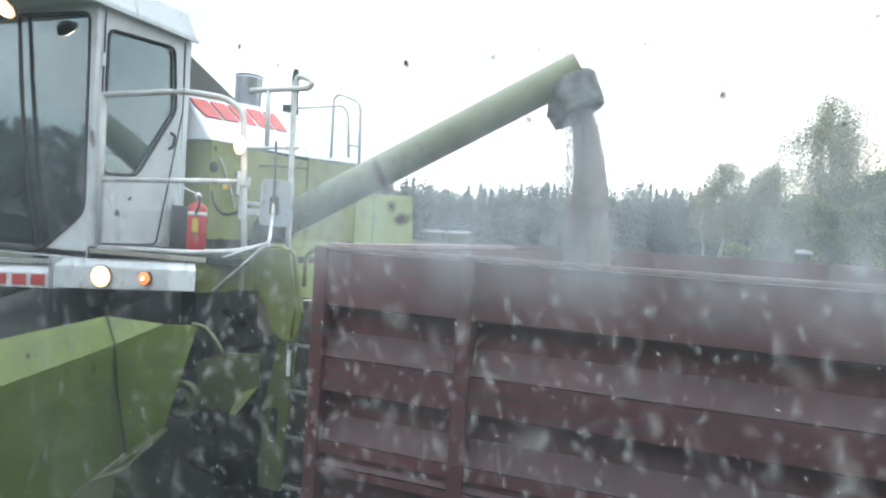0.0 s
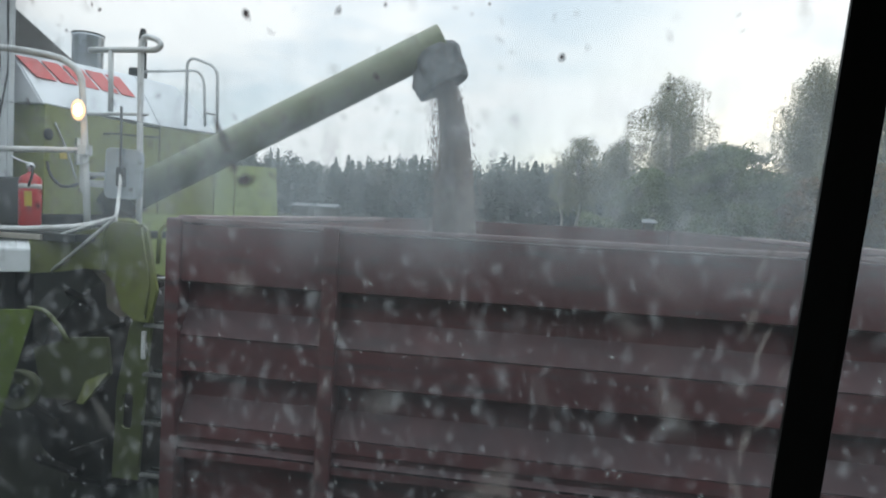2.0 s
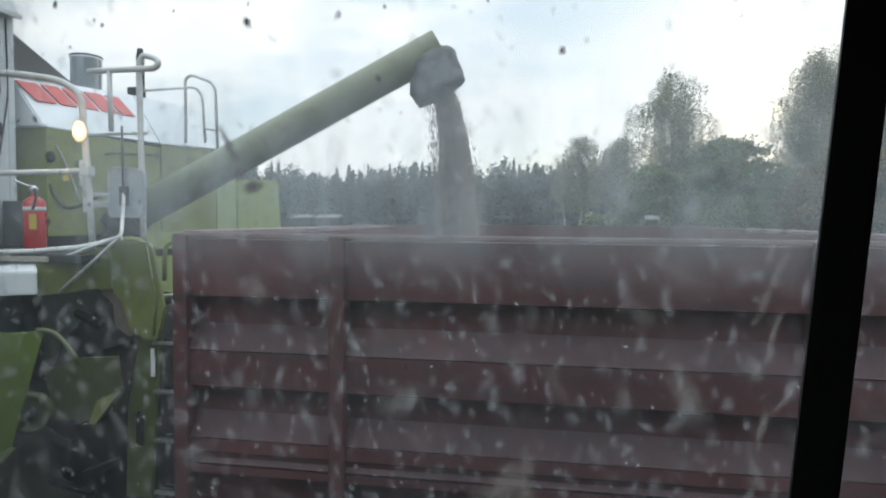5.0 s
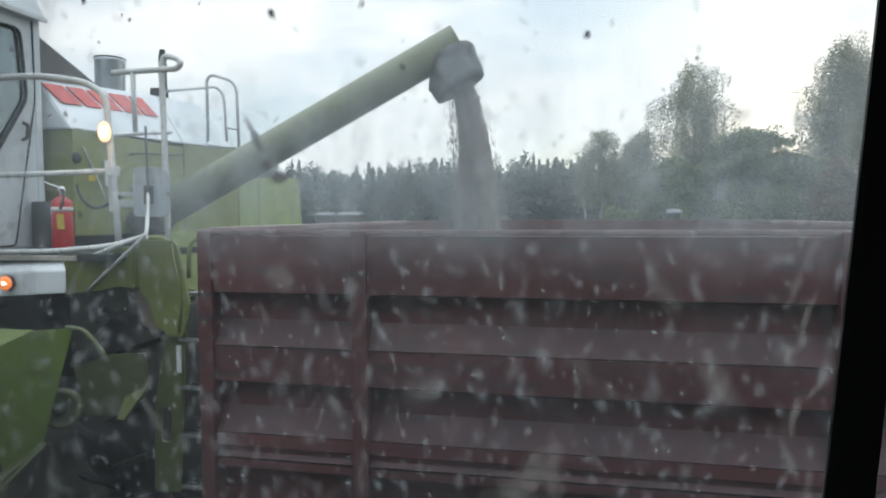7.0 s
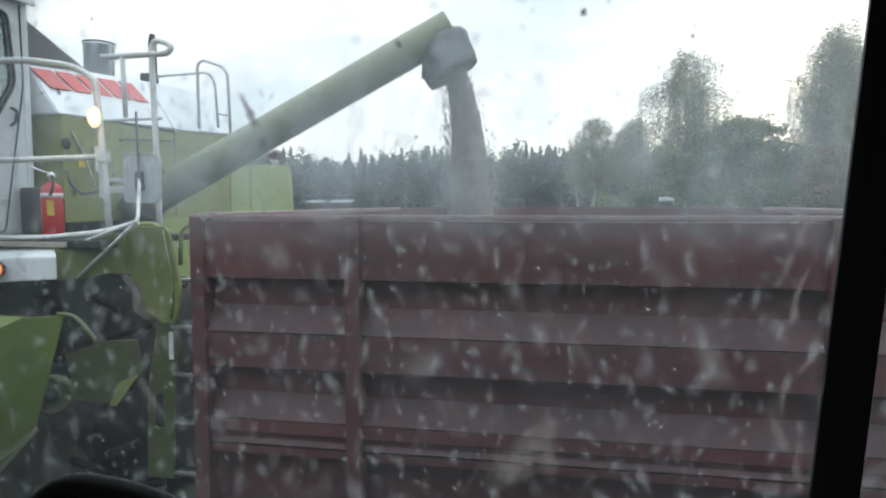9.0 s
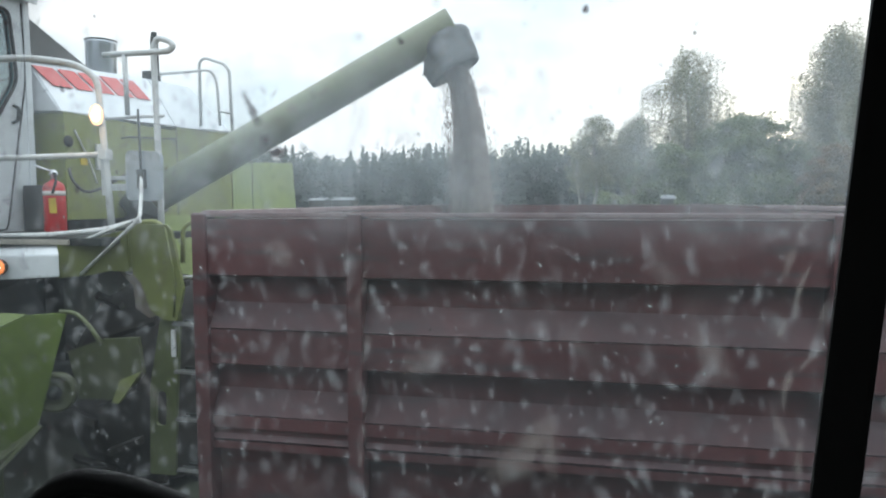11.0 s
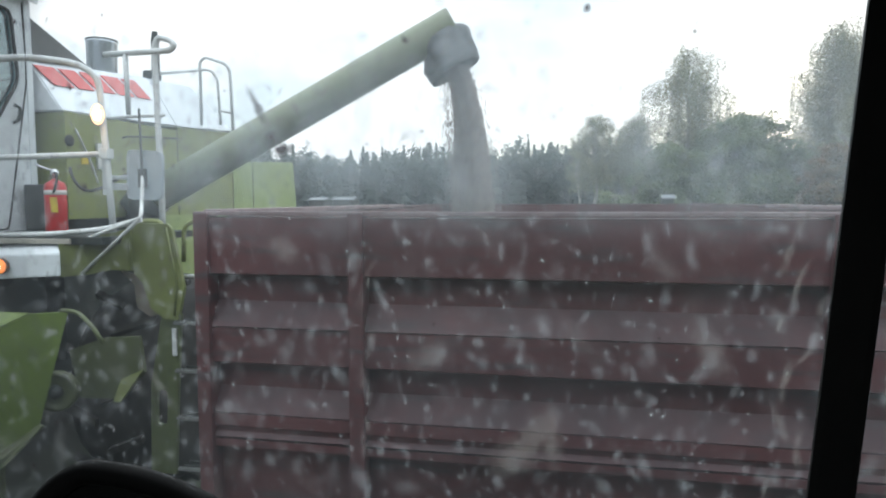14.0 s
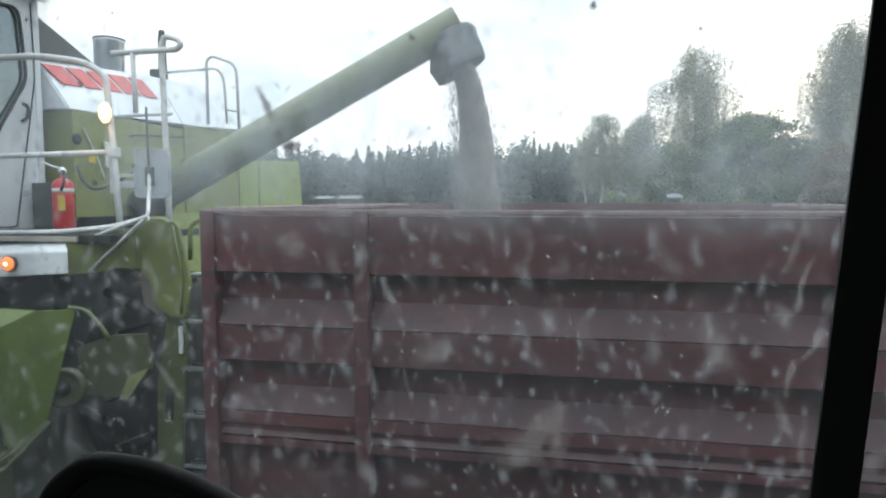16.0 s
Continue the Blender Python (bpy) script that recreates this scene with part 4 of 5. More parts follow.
part("bracket_post", box((-3.10, 4.05, 2.38), (-3.07, 4.07, 2.72), 0.004), RAIL, combine)

# wing mirror seen from behind, on its bent arm, with a rod aerial
wing = part("wing_mirror", prism(soft([(-2.972, 4.15, 2.69), (-2.705, 4.15, 2.675), (-2.72, 4.15, 2.345), (-2.98, 4.15, 2.35)], 0.045), (0, 0.035, 0), 0.008), GREY, combine, "grey wing mirror on a bent white arm")
part("mirror_edge", bm_tube(bmesh.new(), soft([(-2.972, 4.147, 2.69), (-2.705, 4.147, 2.675), (-2.72, 4.147, 2.345), (-2.98, 4.147, 2.35)], 0.045) + [Vector((-2.972, 4.147, 2.645))], 0.005, 6, 0), GREY, wing)
part("mirror_arm", tube([(-2.845, 4.13, 2.52), (-2.82, 4.08, 2.38), (-2.67, 3.85, 2.23), (-3.129, 3.85, 1.85)], 0.0125, 8, 0.06), RAIL, wing)
part("mirror_stay", tube([(-2.67, 3.85, 2.23), (-2.9, 3.85, 2.15), (-3.166, 3.85, 2.055)], 0.0115, 8, 0.05), RAIL, wing)
part("mirror_clamp", box((-2.875, 4.115, 2.43), (-2.82, 4.149, 2.56), 0.006), DARK_STEEL, wing)
part("aerial", tube([(-2.848, 4.128, 2.56), (-2.855, 4.13, 2.97)], 0.009, 6), DARK_STEEL, wing)

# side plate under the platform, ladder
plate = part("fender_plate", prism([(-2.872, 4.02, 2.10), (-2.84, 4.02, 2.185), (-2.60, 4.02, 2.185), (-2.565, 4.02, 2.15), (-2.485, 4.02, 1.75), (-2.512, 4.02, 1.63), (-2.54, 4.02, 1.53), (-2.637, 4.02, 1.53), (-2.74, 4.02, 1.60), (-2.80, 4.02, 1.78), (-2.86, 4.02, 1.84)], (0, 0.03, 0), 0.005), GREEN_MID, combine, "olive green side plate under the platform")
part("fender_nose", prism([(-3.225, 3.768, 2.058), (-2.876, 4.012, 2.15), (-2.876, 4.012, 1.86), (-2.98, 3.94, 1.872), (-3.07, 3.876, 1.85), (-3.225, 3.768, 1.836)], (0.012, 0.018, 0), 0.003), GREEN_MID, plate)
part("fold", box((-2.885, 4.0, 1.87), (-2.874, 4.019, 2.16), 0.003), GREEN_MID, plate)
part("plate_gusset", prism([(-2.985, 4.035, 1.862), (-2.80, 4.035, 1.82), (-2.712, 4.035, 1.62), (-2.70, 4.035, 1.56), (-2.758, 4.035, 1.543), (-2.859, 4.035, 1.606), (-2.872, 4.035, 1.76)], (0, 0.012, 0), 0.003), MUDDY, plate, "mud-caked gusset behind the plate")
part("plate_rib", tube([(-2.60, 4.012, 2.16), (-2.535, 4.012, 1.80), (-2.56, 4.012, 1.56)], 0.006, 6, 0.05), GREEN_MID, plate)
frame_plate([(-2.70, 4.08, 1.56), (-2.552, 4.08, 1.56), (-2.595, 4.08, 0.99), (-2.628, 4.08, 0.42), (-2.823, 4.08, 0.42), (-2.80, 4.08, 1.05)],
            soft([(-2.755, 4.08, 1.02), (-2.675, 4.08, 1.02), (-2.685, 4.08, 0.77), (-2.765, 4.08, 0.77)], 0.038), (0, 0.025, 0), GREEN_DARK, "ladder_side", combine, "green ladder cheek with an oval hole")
part("ladder_side", box((-2.31, 4.08, 0.42), (-2.28, 4.30, 1.86), 0.005), GREEN, combine)
for z in (1.50, 1.165, 0.83, 0.47):
    tread = part("tread", box((-2.60, 4.055, z - 0.010), (-2.31, 4.075, z + 0.008), 0.003), RIM_GREY, combine, "toothed steel ladder step")
    part("tread_bar", box((-2.60, 4.12, z - 0.012), (-2.31, 4.135, z + 0.004), 0.003), DARK_STEEL, tread)
    part("tread_bar", box((-2.60, 4.19, z - 0.012), (-2.31, 4.205, z + 0.004), 0.003), DARK_STEEL, tread)
    for k in range(9):
        x = -2.587 + 0.029 * k
        part("tooth", box((x, 4.056, z + 0.009), (x + 0.012, 4.070, z + 0.019), 0), RIM_GREY, tread)
part("hand_loop", tube([(-2.98, 4.12, 2.17), (-2.84, 4.12, 2.20), (-2.71, 4.12, 2.195), (-2.665, 4.12, 2.10), (-2.61, 4.12, 1.90), (-2.555, 4.12, 1.71), (-2.59, 4.12, 1.655), (-2.655, 4.12, 1.64)], 0.018, 10, 0.06), GREEN, combine, "green bent grab rail")
part("hand_loop", tube([(-2.66, 4.3, 1.9), (-2.65, 4.3, 2.15), (-2.56, 4.3, 2.20), (-2.40, 4.3, 2.20)], 0.016, 10, 0.06), GREEN, combine, "green bent grab rail")
part("loop_stay", tube([(-2.64, 4.13, 1.81), (-2.29, 4.16, 1.83)], 0.012), RAIL, combine)
part("ladder_strip", box((-2.615, 4.06, 1.27), (-2.585, 4.075, 1.46), 0.003), RAIL, combine)

# grain tank, its hood, the engine side panel
TS = -4.10
tank = part("grain_tank", prism([(-6.6, 4.90, 3.09), (TS, 4.90, 3.09), (TS, 4.90, 2.18), (-6.6, 4.90, 2.18)], (0, 1.605, 0.0), 0.008), GREEN, combine, "green grain tank")
part("tank_panel", prism([(TS, 6.52, 3.125), (TS, 7.68, 3.19), (TS, 7.68, 2.18), (TS, 6.52, 2.18)], (-2.4, 0, 0), 0.008), GREEN, combine)
part("panel_seam", box((TS - 0.01, 6.507, 2.2), (TS + 0.002, 6.518, 3.1), 0), RUBBER, tank)
part("lower_body", box((-6.4, 4.95, 0.95), (TS - 0.12, 9.3, 2.175), 0.02), DARK_STEEL, combine)
part("engine_panel", prism([(TS, 7.69, 2.80), (TS, 8.215, 2.845), (TS, 8.215, 1.30), (TS, 7.69, 1.30)], (-0.06, 0, 0), 0.008), GREEN_PANEL, combine)
part("engine_panel", prism([(TS, 6.10, 2.20), (TS, 7.68, 2.16), (TS, 7.68, 1.30), (TS, 6.10, 1.30)], (-0.06, 0, 0), 0.008), GREEN_PANEL, combine)
part("engine_panel", prism([(TS, 8.225, 2.85), (TS, 9.535, 2.915), (TS, 9.78, 1.30), (TS, 8.225, 1.30)], (-0.06, 0, 0), 0.008), GREEN_PANEL, combine)
part("panel_seam", box((TS - 0.05, 8.214, 1.32), (TS + 0.003, 8.227, 2.85), 0), RUBBER, tank)
part("panel_seam", box((TS - 0.05, 7.681, 1.32), (TS + 0.002, 7.692, 2.80), 0), RUBBER, tank)
part("stay_cable", tube([(-3.42, 4.47, 2.97), (-3.2, 4.9, 2.96), (-3.3, 5.9, 3.0)], 0.0045, 6, 0.3), DARK_STEEL, combine)
# Added dark sheet that hides the bright ground under the machine.
part("side_skirt", box((-4.24, 5.9, 0.28), (-4.18, 8.0, 1.29), 0.01), DARK_STEEL, combine)
part("engine_top", box((-6.3, 7.70, 2.70), (TS - 0.07, 9.45, 2.80), 0.02), GREEN, combine)
hb = [(TS + 0.006, 4.87, 3.085), (TS + 0.006, 6.50, 3.125), (TS + 0.006, 7.70, 3.195)]
ht = [(-4.45, 4.92, 3.535), (-4.45, 6.55, 3.665), (-4.45, 7.36, 3.71)]
bm = bmesh.new()
v = [bm.verts.new(p) for p in (hb[0], hb[1], ht[1], ht[0])]
bm.faces.new(v)
w = [bm.verts.new((-6.5, p[1], p[2])) for p in (hb[0], hb[1], ht[1], ht[0])]
bm.faces.new(w[::-1])
for i in range(4):
    bm.faces.new((v[i], w[i], w[(i + 1) % 4], v[(i + 1) % 4]))
bmesh.ops.recalc_face_normals(bm, faces=bm.faces)
bmesh.ops.bevel(bm, geom=list(bm.edges), offset=0.012, segments=2, affect="EDGES")
hood = part("tank_hood", bm, HOOD, combine, "white tank hood with sloping sides")
bm = bmesh.new()
v = [bm.verts.new(p) for p in (Vector(hb[1]) + Vector((0, 0.008, 0)), hb[2], (-4.45, 7.36, 3.71), Vector(ht[1]) + Vector((0, 0.008, 0)))]
w = [bm.verts.new((-6.5, q.co.y, q.co.z)) for q in v]
bm.faces.new(v)
bm.faces.new(w[::-1])
for i in range(4):
    bm.faces.new((v[i], w[i], w[(i + 1) % 4], v[(i + 1) % 4]))
bmesh.ops.recalc_face_normals(bm, faces=bm.faces)
bmesh.ops.bevel(bm, geom=list(bm.edges), offset=0.012, segments=2, affect="EDGES")
part("tank_hood", bm, HOOD, combine, "white rear part of the tank hood")
# red blocks where the lettering stands: slanted plain shapes on the hood's slope


def on_hood(y, k):
    """A point on the sloping side of the hood: along y, k of the way up."""
    t = (y - 4.87) / 1.63
    lo, hi = Vector(hb[0]).lerp(Vector(hb[1]), t), Vector(ht[0]).lerp(Vector(ht[1]), t)
    return Vector((lo.x + (hi.x - lo.x) * k + 0.010, y, lo.z + (hi.z - lo.z) * k + 0.006))


for y0, y1 in ((4.90, 5.13), (5.18, 5.38), (5.43, 5.67), (5.72, 5.96), (6.01, 6.22)):
    part("mark", prism([on_hood(y0 + 0.09, 0.50), on_hood(y1 + 0.09, 0.50), on_hood(y1, 0.86), on_hood(y0, 0.86)], (0.006, 0, 0.004), 0), RED_LETTER, hood, "red painted block")
part("cab_rear_cover", prism([(-4.42, 4.80, 3.93), (-4.42, 5.62, 3.60), (-4.42, 4.80, 3.50)], (-1.5, 0, 0), 0.01), DARK_GREY, combine, "dark sloping cover behind the cab roof")
intake = part("air_intake", lathe((-5.05, 6.6, 3.60), (0, 0.02, 1), [(0, 0.150), (0.02, 0.155), (0.47, 0.160), (0.49, 0.166), (0.50, 0.157), (0.44, 0.145)], 28), BRIGHT_STEEL, combine, "shiny steel air intake stack")
part("intake_rim", bm_tube(bmesh.new(), ring((-5.05, 6.61, 4.10), (0, 0.02, 1), 0.160, 28) + ring((-5.05, 6.61, 4.10), (0, 0.02, 1), 0.160, 28)[:1], 0.011, 6, 0), DARK_STEEL, intake)
hoop = part("tank_handrail", tube([(-4.10, 7.0, 3.2), (-4.10, 7.0, 3.92), (-4.03, 7.0, 3.965), (-3.79, 7.0, 3.885), (-3.73, 7.0, 3.80), (-3.71, 7.0, 3.12)], 0.018, 10, 0.08), RAIL, combine, "white tube handrail behind the tank")
part("hoop_inner", tube([(-4.64, 7.0, 3.80), (-3.97, 7.0, 3.825), (-3.89, 7.0, 3.72), (-3.86, 7.0, 3.20)], 0.016, 10, 0.1), RAIL, hoop)
part("hoop_rung", tube([(-3.88, 7.0, 3.36), (-3.72, 7.0, 3.33)], 0.014), RAIL, hoop)
part("hoop_foot", tube([(-4.10, 7.02, 3.16), (-3.71, 7.02, 3.12)], 0.014), RAIL, hoop)
part("exhaust", lathe((-4.66, 7.0, 3.62), (0, 0, 1), [(0, 0.03), (0.2, 0.03), (0.2, 0.045), (0.56, 0.045), (0.63, 0.035), (0.66, 0.03)], 14), DARK_STEEL, combine, "dark exhaust pipe")
part("exhaust_bracket", box((-4.80, 6.95, 3.70), (-4.62, 7.05, 3.84), 0.02), DARK_STEEL, combine)

# unloading auger
A0, A1 = Vector((-3.98, 5.72, 2.316)), Vector((-1.005, 6.10, 3.953))
way = (A1 - A0).normalized()
rings = []
for t, r in ((0, 0.159), (0.3, 0.159), (0.62, 0.159), (0.995, 0.159), (1.0, 0.156)):
    rings.append(ring(A0 + (A1 - A0) * t, way, r, 32))
auger = part("unloading_auger", bm_loft(bmesh.new(), rings), GREEN_DUSTY, combine, "long green unloading auger tube, dusty")
part("auger_boot", bm_loft(bmesh.new(), [ring((-4.0, 5.70, 1.75), (0, 0, 1), 0.21, 24), ring((-4.0, 5.70, 2.15), (0, 0, 1), 0.215, 24), ring((-3.99, 5.71, 2.26), (0.35, 0.1, 1), 0.21, 24), ring(A0 + way * 0.03, way, 0.188, 24), ring(A0 + way * 0.16, way, 0.18, 24)]), DARK_STEEL, auger)
# the crumpled sleeve that hangs from its end
rings = []
for k, (x, z, m, d) in enumerate(((-1.125, 3.862, 0.16, 0.13), (-1.105, 3.845, 0.205, 0.172), (-1.08, 3.80, 0.232, 0.188), (-1.055, 3.735, 0.246, 0.20),
                                  (-1.025, 3.65, 0.25, 0.21), (-1.0, 3.58, 0.252, 0.215), (-0.98, 3.522, 0.254, 0.215))):
    c = Vector((x, 6.10, z))
    major, minor = Vector((0.868, 0, 0.497)) * m, Vector((0, d, 0))
    row = []
    for i in range(48):
        a = 2 * math.pi * i / 48
        p = c + math.cos(a) * major + math.sin(a) * minor
        fold = 0.045 * math.sin(9 * a + 2.2 * k) + 0.26 * noise.noise(Vector((p.x * 8, p.y * 7, p.z * 7)))
        row.append(c + (p - c) * (1 + fold * min(1, 0.25 + k / 4) * (0.55 if k == 6 else 1)))
    rings.append(row)
lip = [Vector((-0.98, 6.10, 3.522)) + (p - Vector((-0.98, 6.10, 3.522))) * 0.95 for p in rings[-1]]
deep = [Vector((-1.07, 6.10, 3.70)) + (p - Vector((-0.98, 6.10, 3.522))) * 0.8 for p in rings[-1]]
part("spout_sleeve", bm_loft(bmesh.new(), rings + [lip, deep], caps=False), SLEEVE, auger, "crumpled grey rubber spout sleeve")

# drive wheel behind the header, axle housing
wheel("front_wheel", (-3.32, 5.05, 0.84), (1, 0, 0), 0.84, 0.70, combine, 0.5, 22)
wheel("rear_wheel", (-4.35, 8.6, 0.55), (1, 0, 0), 0.55, 0.34, combine, 0.5)
wheel("front_wheel", (-6.4, 4.9, 0.82), (1, 0, 0), 0.82, 0.5, combine, 0.5)
part("axle_housing", tube([(-3.4, 5.05, 0.84), (-6.4, 4.9, 0.82)], 0.13), DARK_STEEL, combine)
part("axle_mount", box((-5.8, 4.75, 0.84), (-4.5, 5.2, 1.2), 0.02), DARK_STEEL, combine)
part("rear_axle", tube([(-4.35, 8.6, 0.55), (-6.2, 8.6, 0.55)], 0.07), DARK_STEEL, combine)
wheel("rear_wheel", (-6.2, 8.6, 0.55), (1, 0, 0), 0.55, 0.34, combine, 0.5)
part("rear_axle_mount", box((-5.5, 8.45, 0.58), (-5.0, 8.75, 1.0), 0.02), DARK_STEEL, combine)
part("feeder_house", prism([(-5.7, 3.35, 0.75), (-5.7, 3.35, 1.35), (-5.7, 4.95, 1.75), (-5.7, 4.95, 0.95)], (1.3, 0, 0), 0.02), DARK_STEEL, combine)

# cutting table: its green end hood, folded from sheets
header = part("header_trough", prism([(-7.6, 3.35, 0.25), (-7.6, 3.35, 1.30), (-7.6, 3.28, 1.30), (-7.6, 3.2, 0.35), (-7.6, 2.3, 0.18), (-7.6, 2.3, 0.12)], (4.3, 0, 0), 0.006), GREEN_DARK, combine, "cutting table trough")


def sheet(name, pts, mat, push=(-0.02, 0.02, -0.005), label=""):
    bm = bmesh.new()
    a = [bm.verts.new(p) for p in pts]
    b = [bm.verts.new(Vector(p) + Vector(push)) for p in pts]
    n = len(a)
    bmesh.ops.triangulate(bm, faces=[bm.faces.new(a), bm.faces.new(b[::-1])])
    for i in range(n):
        bm.faces.new((a[i], b[i], b[(i + 1) % n], a[(i + 1) % n]))
    bmesh.ops.recalc_face_normals(bm, faces=bm.faces)
    return part(name, bm, mat, combine, label)


R0, R1 = (-3.06, 1.95, 1.695), (-3.40, 3.20, 1.71)       # ridge of the hood
F0, F1 = (-2.87, 1.95, 1.51), (-3.22, 3.10, 1.56)        # fold below it
sheet("hood_upper_sheet", [R0, R1, F1, F0], GREEN_LIGHT, (-0.03, 0, -0.012), "light green folded end hood of the cutting table")
sheet("hood_side_sheet", [F0, F1, (-3.226, 3.14, 1.27), (-3.238, 3.23, 0.85), (-3.19, 2.95, 0.785), (-3.105, 2.70, 0.75), (-2.99, 2.34, 0.70), (-2.87, 1.95, 0.70)], GREEN_LIGHT, (-0.03, -0.004, 0))
sheet("hood_rear_top", [R1, (-3.01, 3.278, 1.69), (-3.218, 3.10, 1.562)], GREEN_LIGHT, (-0.01, 0.02, -0.012))
sheet("hood_rear_sheet", [(-3.218, 3.102, 1.556), (-3.01, 3.275, 1.684), (-2.856, 3.403, 1.68), (-2.893, 3.372, 1.63), (-2.968, 3.31, 1.237), (-2.986, 3.295, 1.03), (-3.143, 3.164, 0.885), (-3.199, 3.118, 1.279)], GREEN_LIGHT, (-0.012, 0.015, 0))
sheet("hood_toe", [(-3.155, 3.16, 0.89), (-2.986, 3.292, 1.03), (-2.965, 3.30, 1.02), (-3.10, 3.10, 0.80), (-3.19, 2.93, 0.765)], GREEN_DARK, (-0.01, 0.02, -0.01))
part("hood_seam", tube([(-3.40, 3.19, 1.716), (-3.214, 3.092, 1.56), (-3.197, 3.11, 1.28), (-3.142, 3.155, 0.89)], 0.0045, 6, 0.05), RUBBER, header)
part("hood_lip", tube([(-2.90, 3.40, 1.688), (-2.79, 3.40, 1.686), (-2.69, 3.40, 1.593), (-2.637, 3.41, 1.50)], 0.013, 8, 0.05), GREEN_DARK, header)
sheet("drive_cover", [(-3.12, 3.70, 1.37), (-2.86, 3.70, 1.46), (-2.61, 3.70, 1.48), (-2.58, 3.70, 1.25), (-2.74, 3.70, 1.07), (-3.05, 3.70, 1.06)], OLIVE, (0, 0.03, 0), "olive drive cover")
# Lighter green puts the lit lower face of the cover into the colour.
sheet("drive_cover_flap", [(-2.58, 3.69, 1.27), (-2.74, 3.69, 1.20), (-2.78, 3.66, 1.06), (-2.73, 3.66, 1.06)], GREEN_MID, (0, 0.02, 0))
pul_at, pul_way = Vector((-2.955, 3.42, 1.20)), Vector((0.35, -1, 0)).normalized()
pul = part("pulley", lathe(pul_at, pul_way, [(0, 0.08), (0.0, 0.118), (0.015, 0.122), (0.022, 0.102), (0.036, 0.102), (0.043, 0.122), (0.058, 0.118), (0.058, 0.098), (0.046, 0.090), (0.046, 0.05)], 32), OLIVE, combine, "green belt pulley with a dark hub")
part("pulley_hub", lathe(pul_at + pul_way * 0.046, pul_way, [(0, 0.042), (0.02, 0.040), (0.024, 0.026), (0.045, 0.022), (0.05, 0.010)], 16), DARK_STEEL, pul)
part("hydraulic_hose", tube([(-3.3, 4.6, 2.55), (-3.5, 4.4, 2.38), (-3.75, 4.55, 2.5), (-3.9, 4.7, 2.6)], 0.012, 8, 0.2), RUBBER, combine)
part("tank_latch", box((-4.096, 5.25, 2.62), (-4.075, 5.33, 2.85), 0.006), STEEL, combine)
part("tank_label", box((-4.098, 5.07, 2.655), (-4.092, 5.15, 2.715), 0), YELLOW, combine)
part("tank_knob", lathe((-4.10, 4.93, 2.845), (1, 0, 0), [(0, 0.045), (0.015, 0.05), (0.03, 0.035), (0.035, 0.01)], 16), RUBBER, combine)
part("tank_cable", tube([(-4.09, 5.005, 2.95), (-4.085, 5.06, 2.86), (-4.085, 5.17, 2.68), (-4.06, 5.22, 2.50)], 0.008, 6, 0.08), RAIL, combine)
part("tank_pipe", tube([(-4.085, 5.60, 2.93), (-4.06, 5.66, 2.947), (-4.06, 6.45, 3.0), (-4.09, 6.50, 3.0)], 0.009, 6, 0.03), DARK_STEEL, combine)
part("battery_box", box((-4.27, 4.62, 2.10), (-4.08, 4.86, 2.47), 0.015), DARK_GREY, combine, "dark grey box beside the cab")

# fire extinguisher on the platform
ext = thing("fire_extinguisher", (-3.870, 4.50, 2.10), "red fire extinguisher with pale and yellow labels standing on the platform", "fire extinguisher")
body = part("cylinder", lathe((-3.870, 4.50, 2.10), (0, 0, 1), [(0, 0.072), (0.012, 0.078), (0.345, 0.078), (0.375, 0.066), (0.395, 0.036), (0.405, 0.022), (0.412, 0.020)], 28), EXT_RED, ext)
part("label", lathe((-3.870, 4.50, 2.385), (0, 0, 1), [(0, 0.0788), (0.035, 0.0788)], 28), PAPER, body)
part("label", prism([(-3.840, 4.414, 2.25), (-3.790, 4.428, 2.25), (-3.795, 4.428, 2.365), (-3.845, 4.414, 2.365)], (0.002, -0.004, 0), 0), YELLOW, body)
part("valve", lathe((-3.870, 4.50, 2.510), (0, 0, 1), [(0, 0.018), (0.03, 0.020), (0.034, 0.030), (0.055, 0.030), (0.062, 0.018), (0.075, 0.016)], 14), STEEL, ext)
part("lever", tube([(-3.890, 4.50, 2.575), (-3.950, 4.46, 2.600), (-3.990, 4.44, 2.625)], 0.008, 6), STEEL, ext)
part("hose", tube([(-3.850, 4.48, 2.555), (-3.800, 4.44, 2.55), (-3.775, 4.41, 2.48), (-3.800, 4.40, 2.40)], 0.01, 8, 0.04), RUBBER, ext)

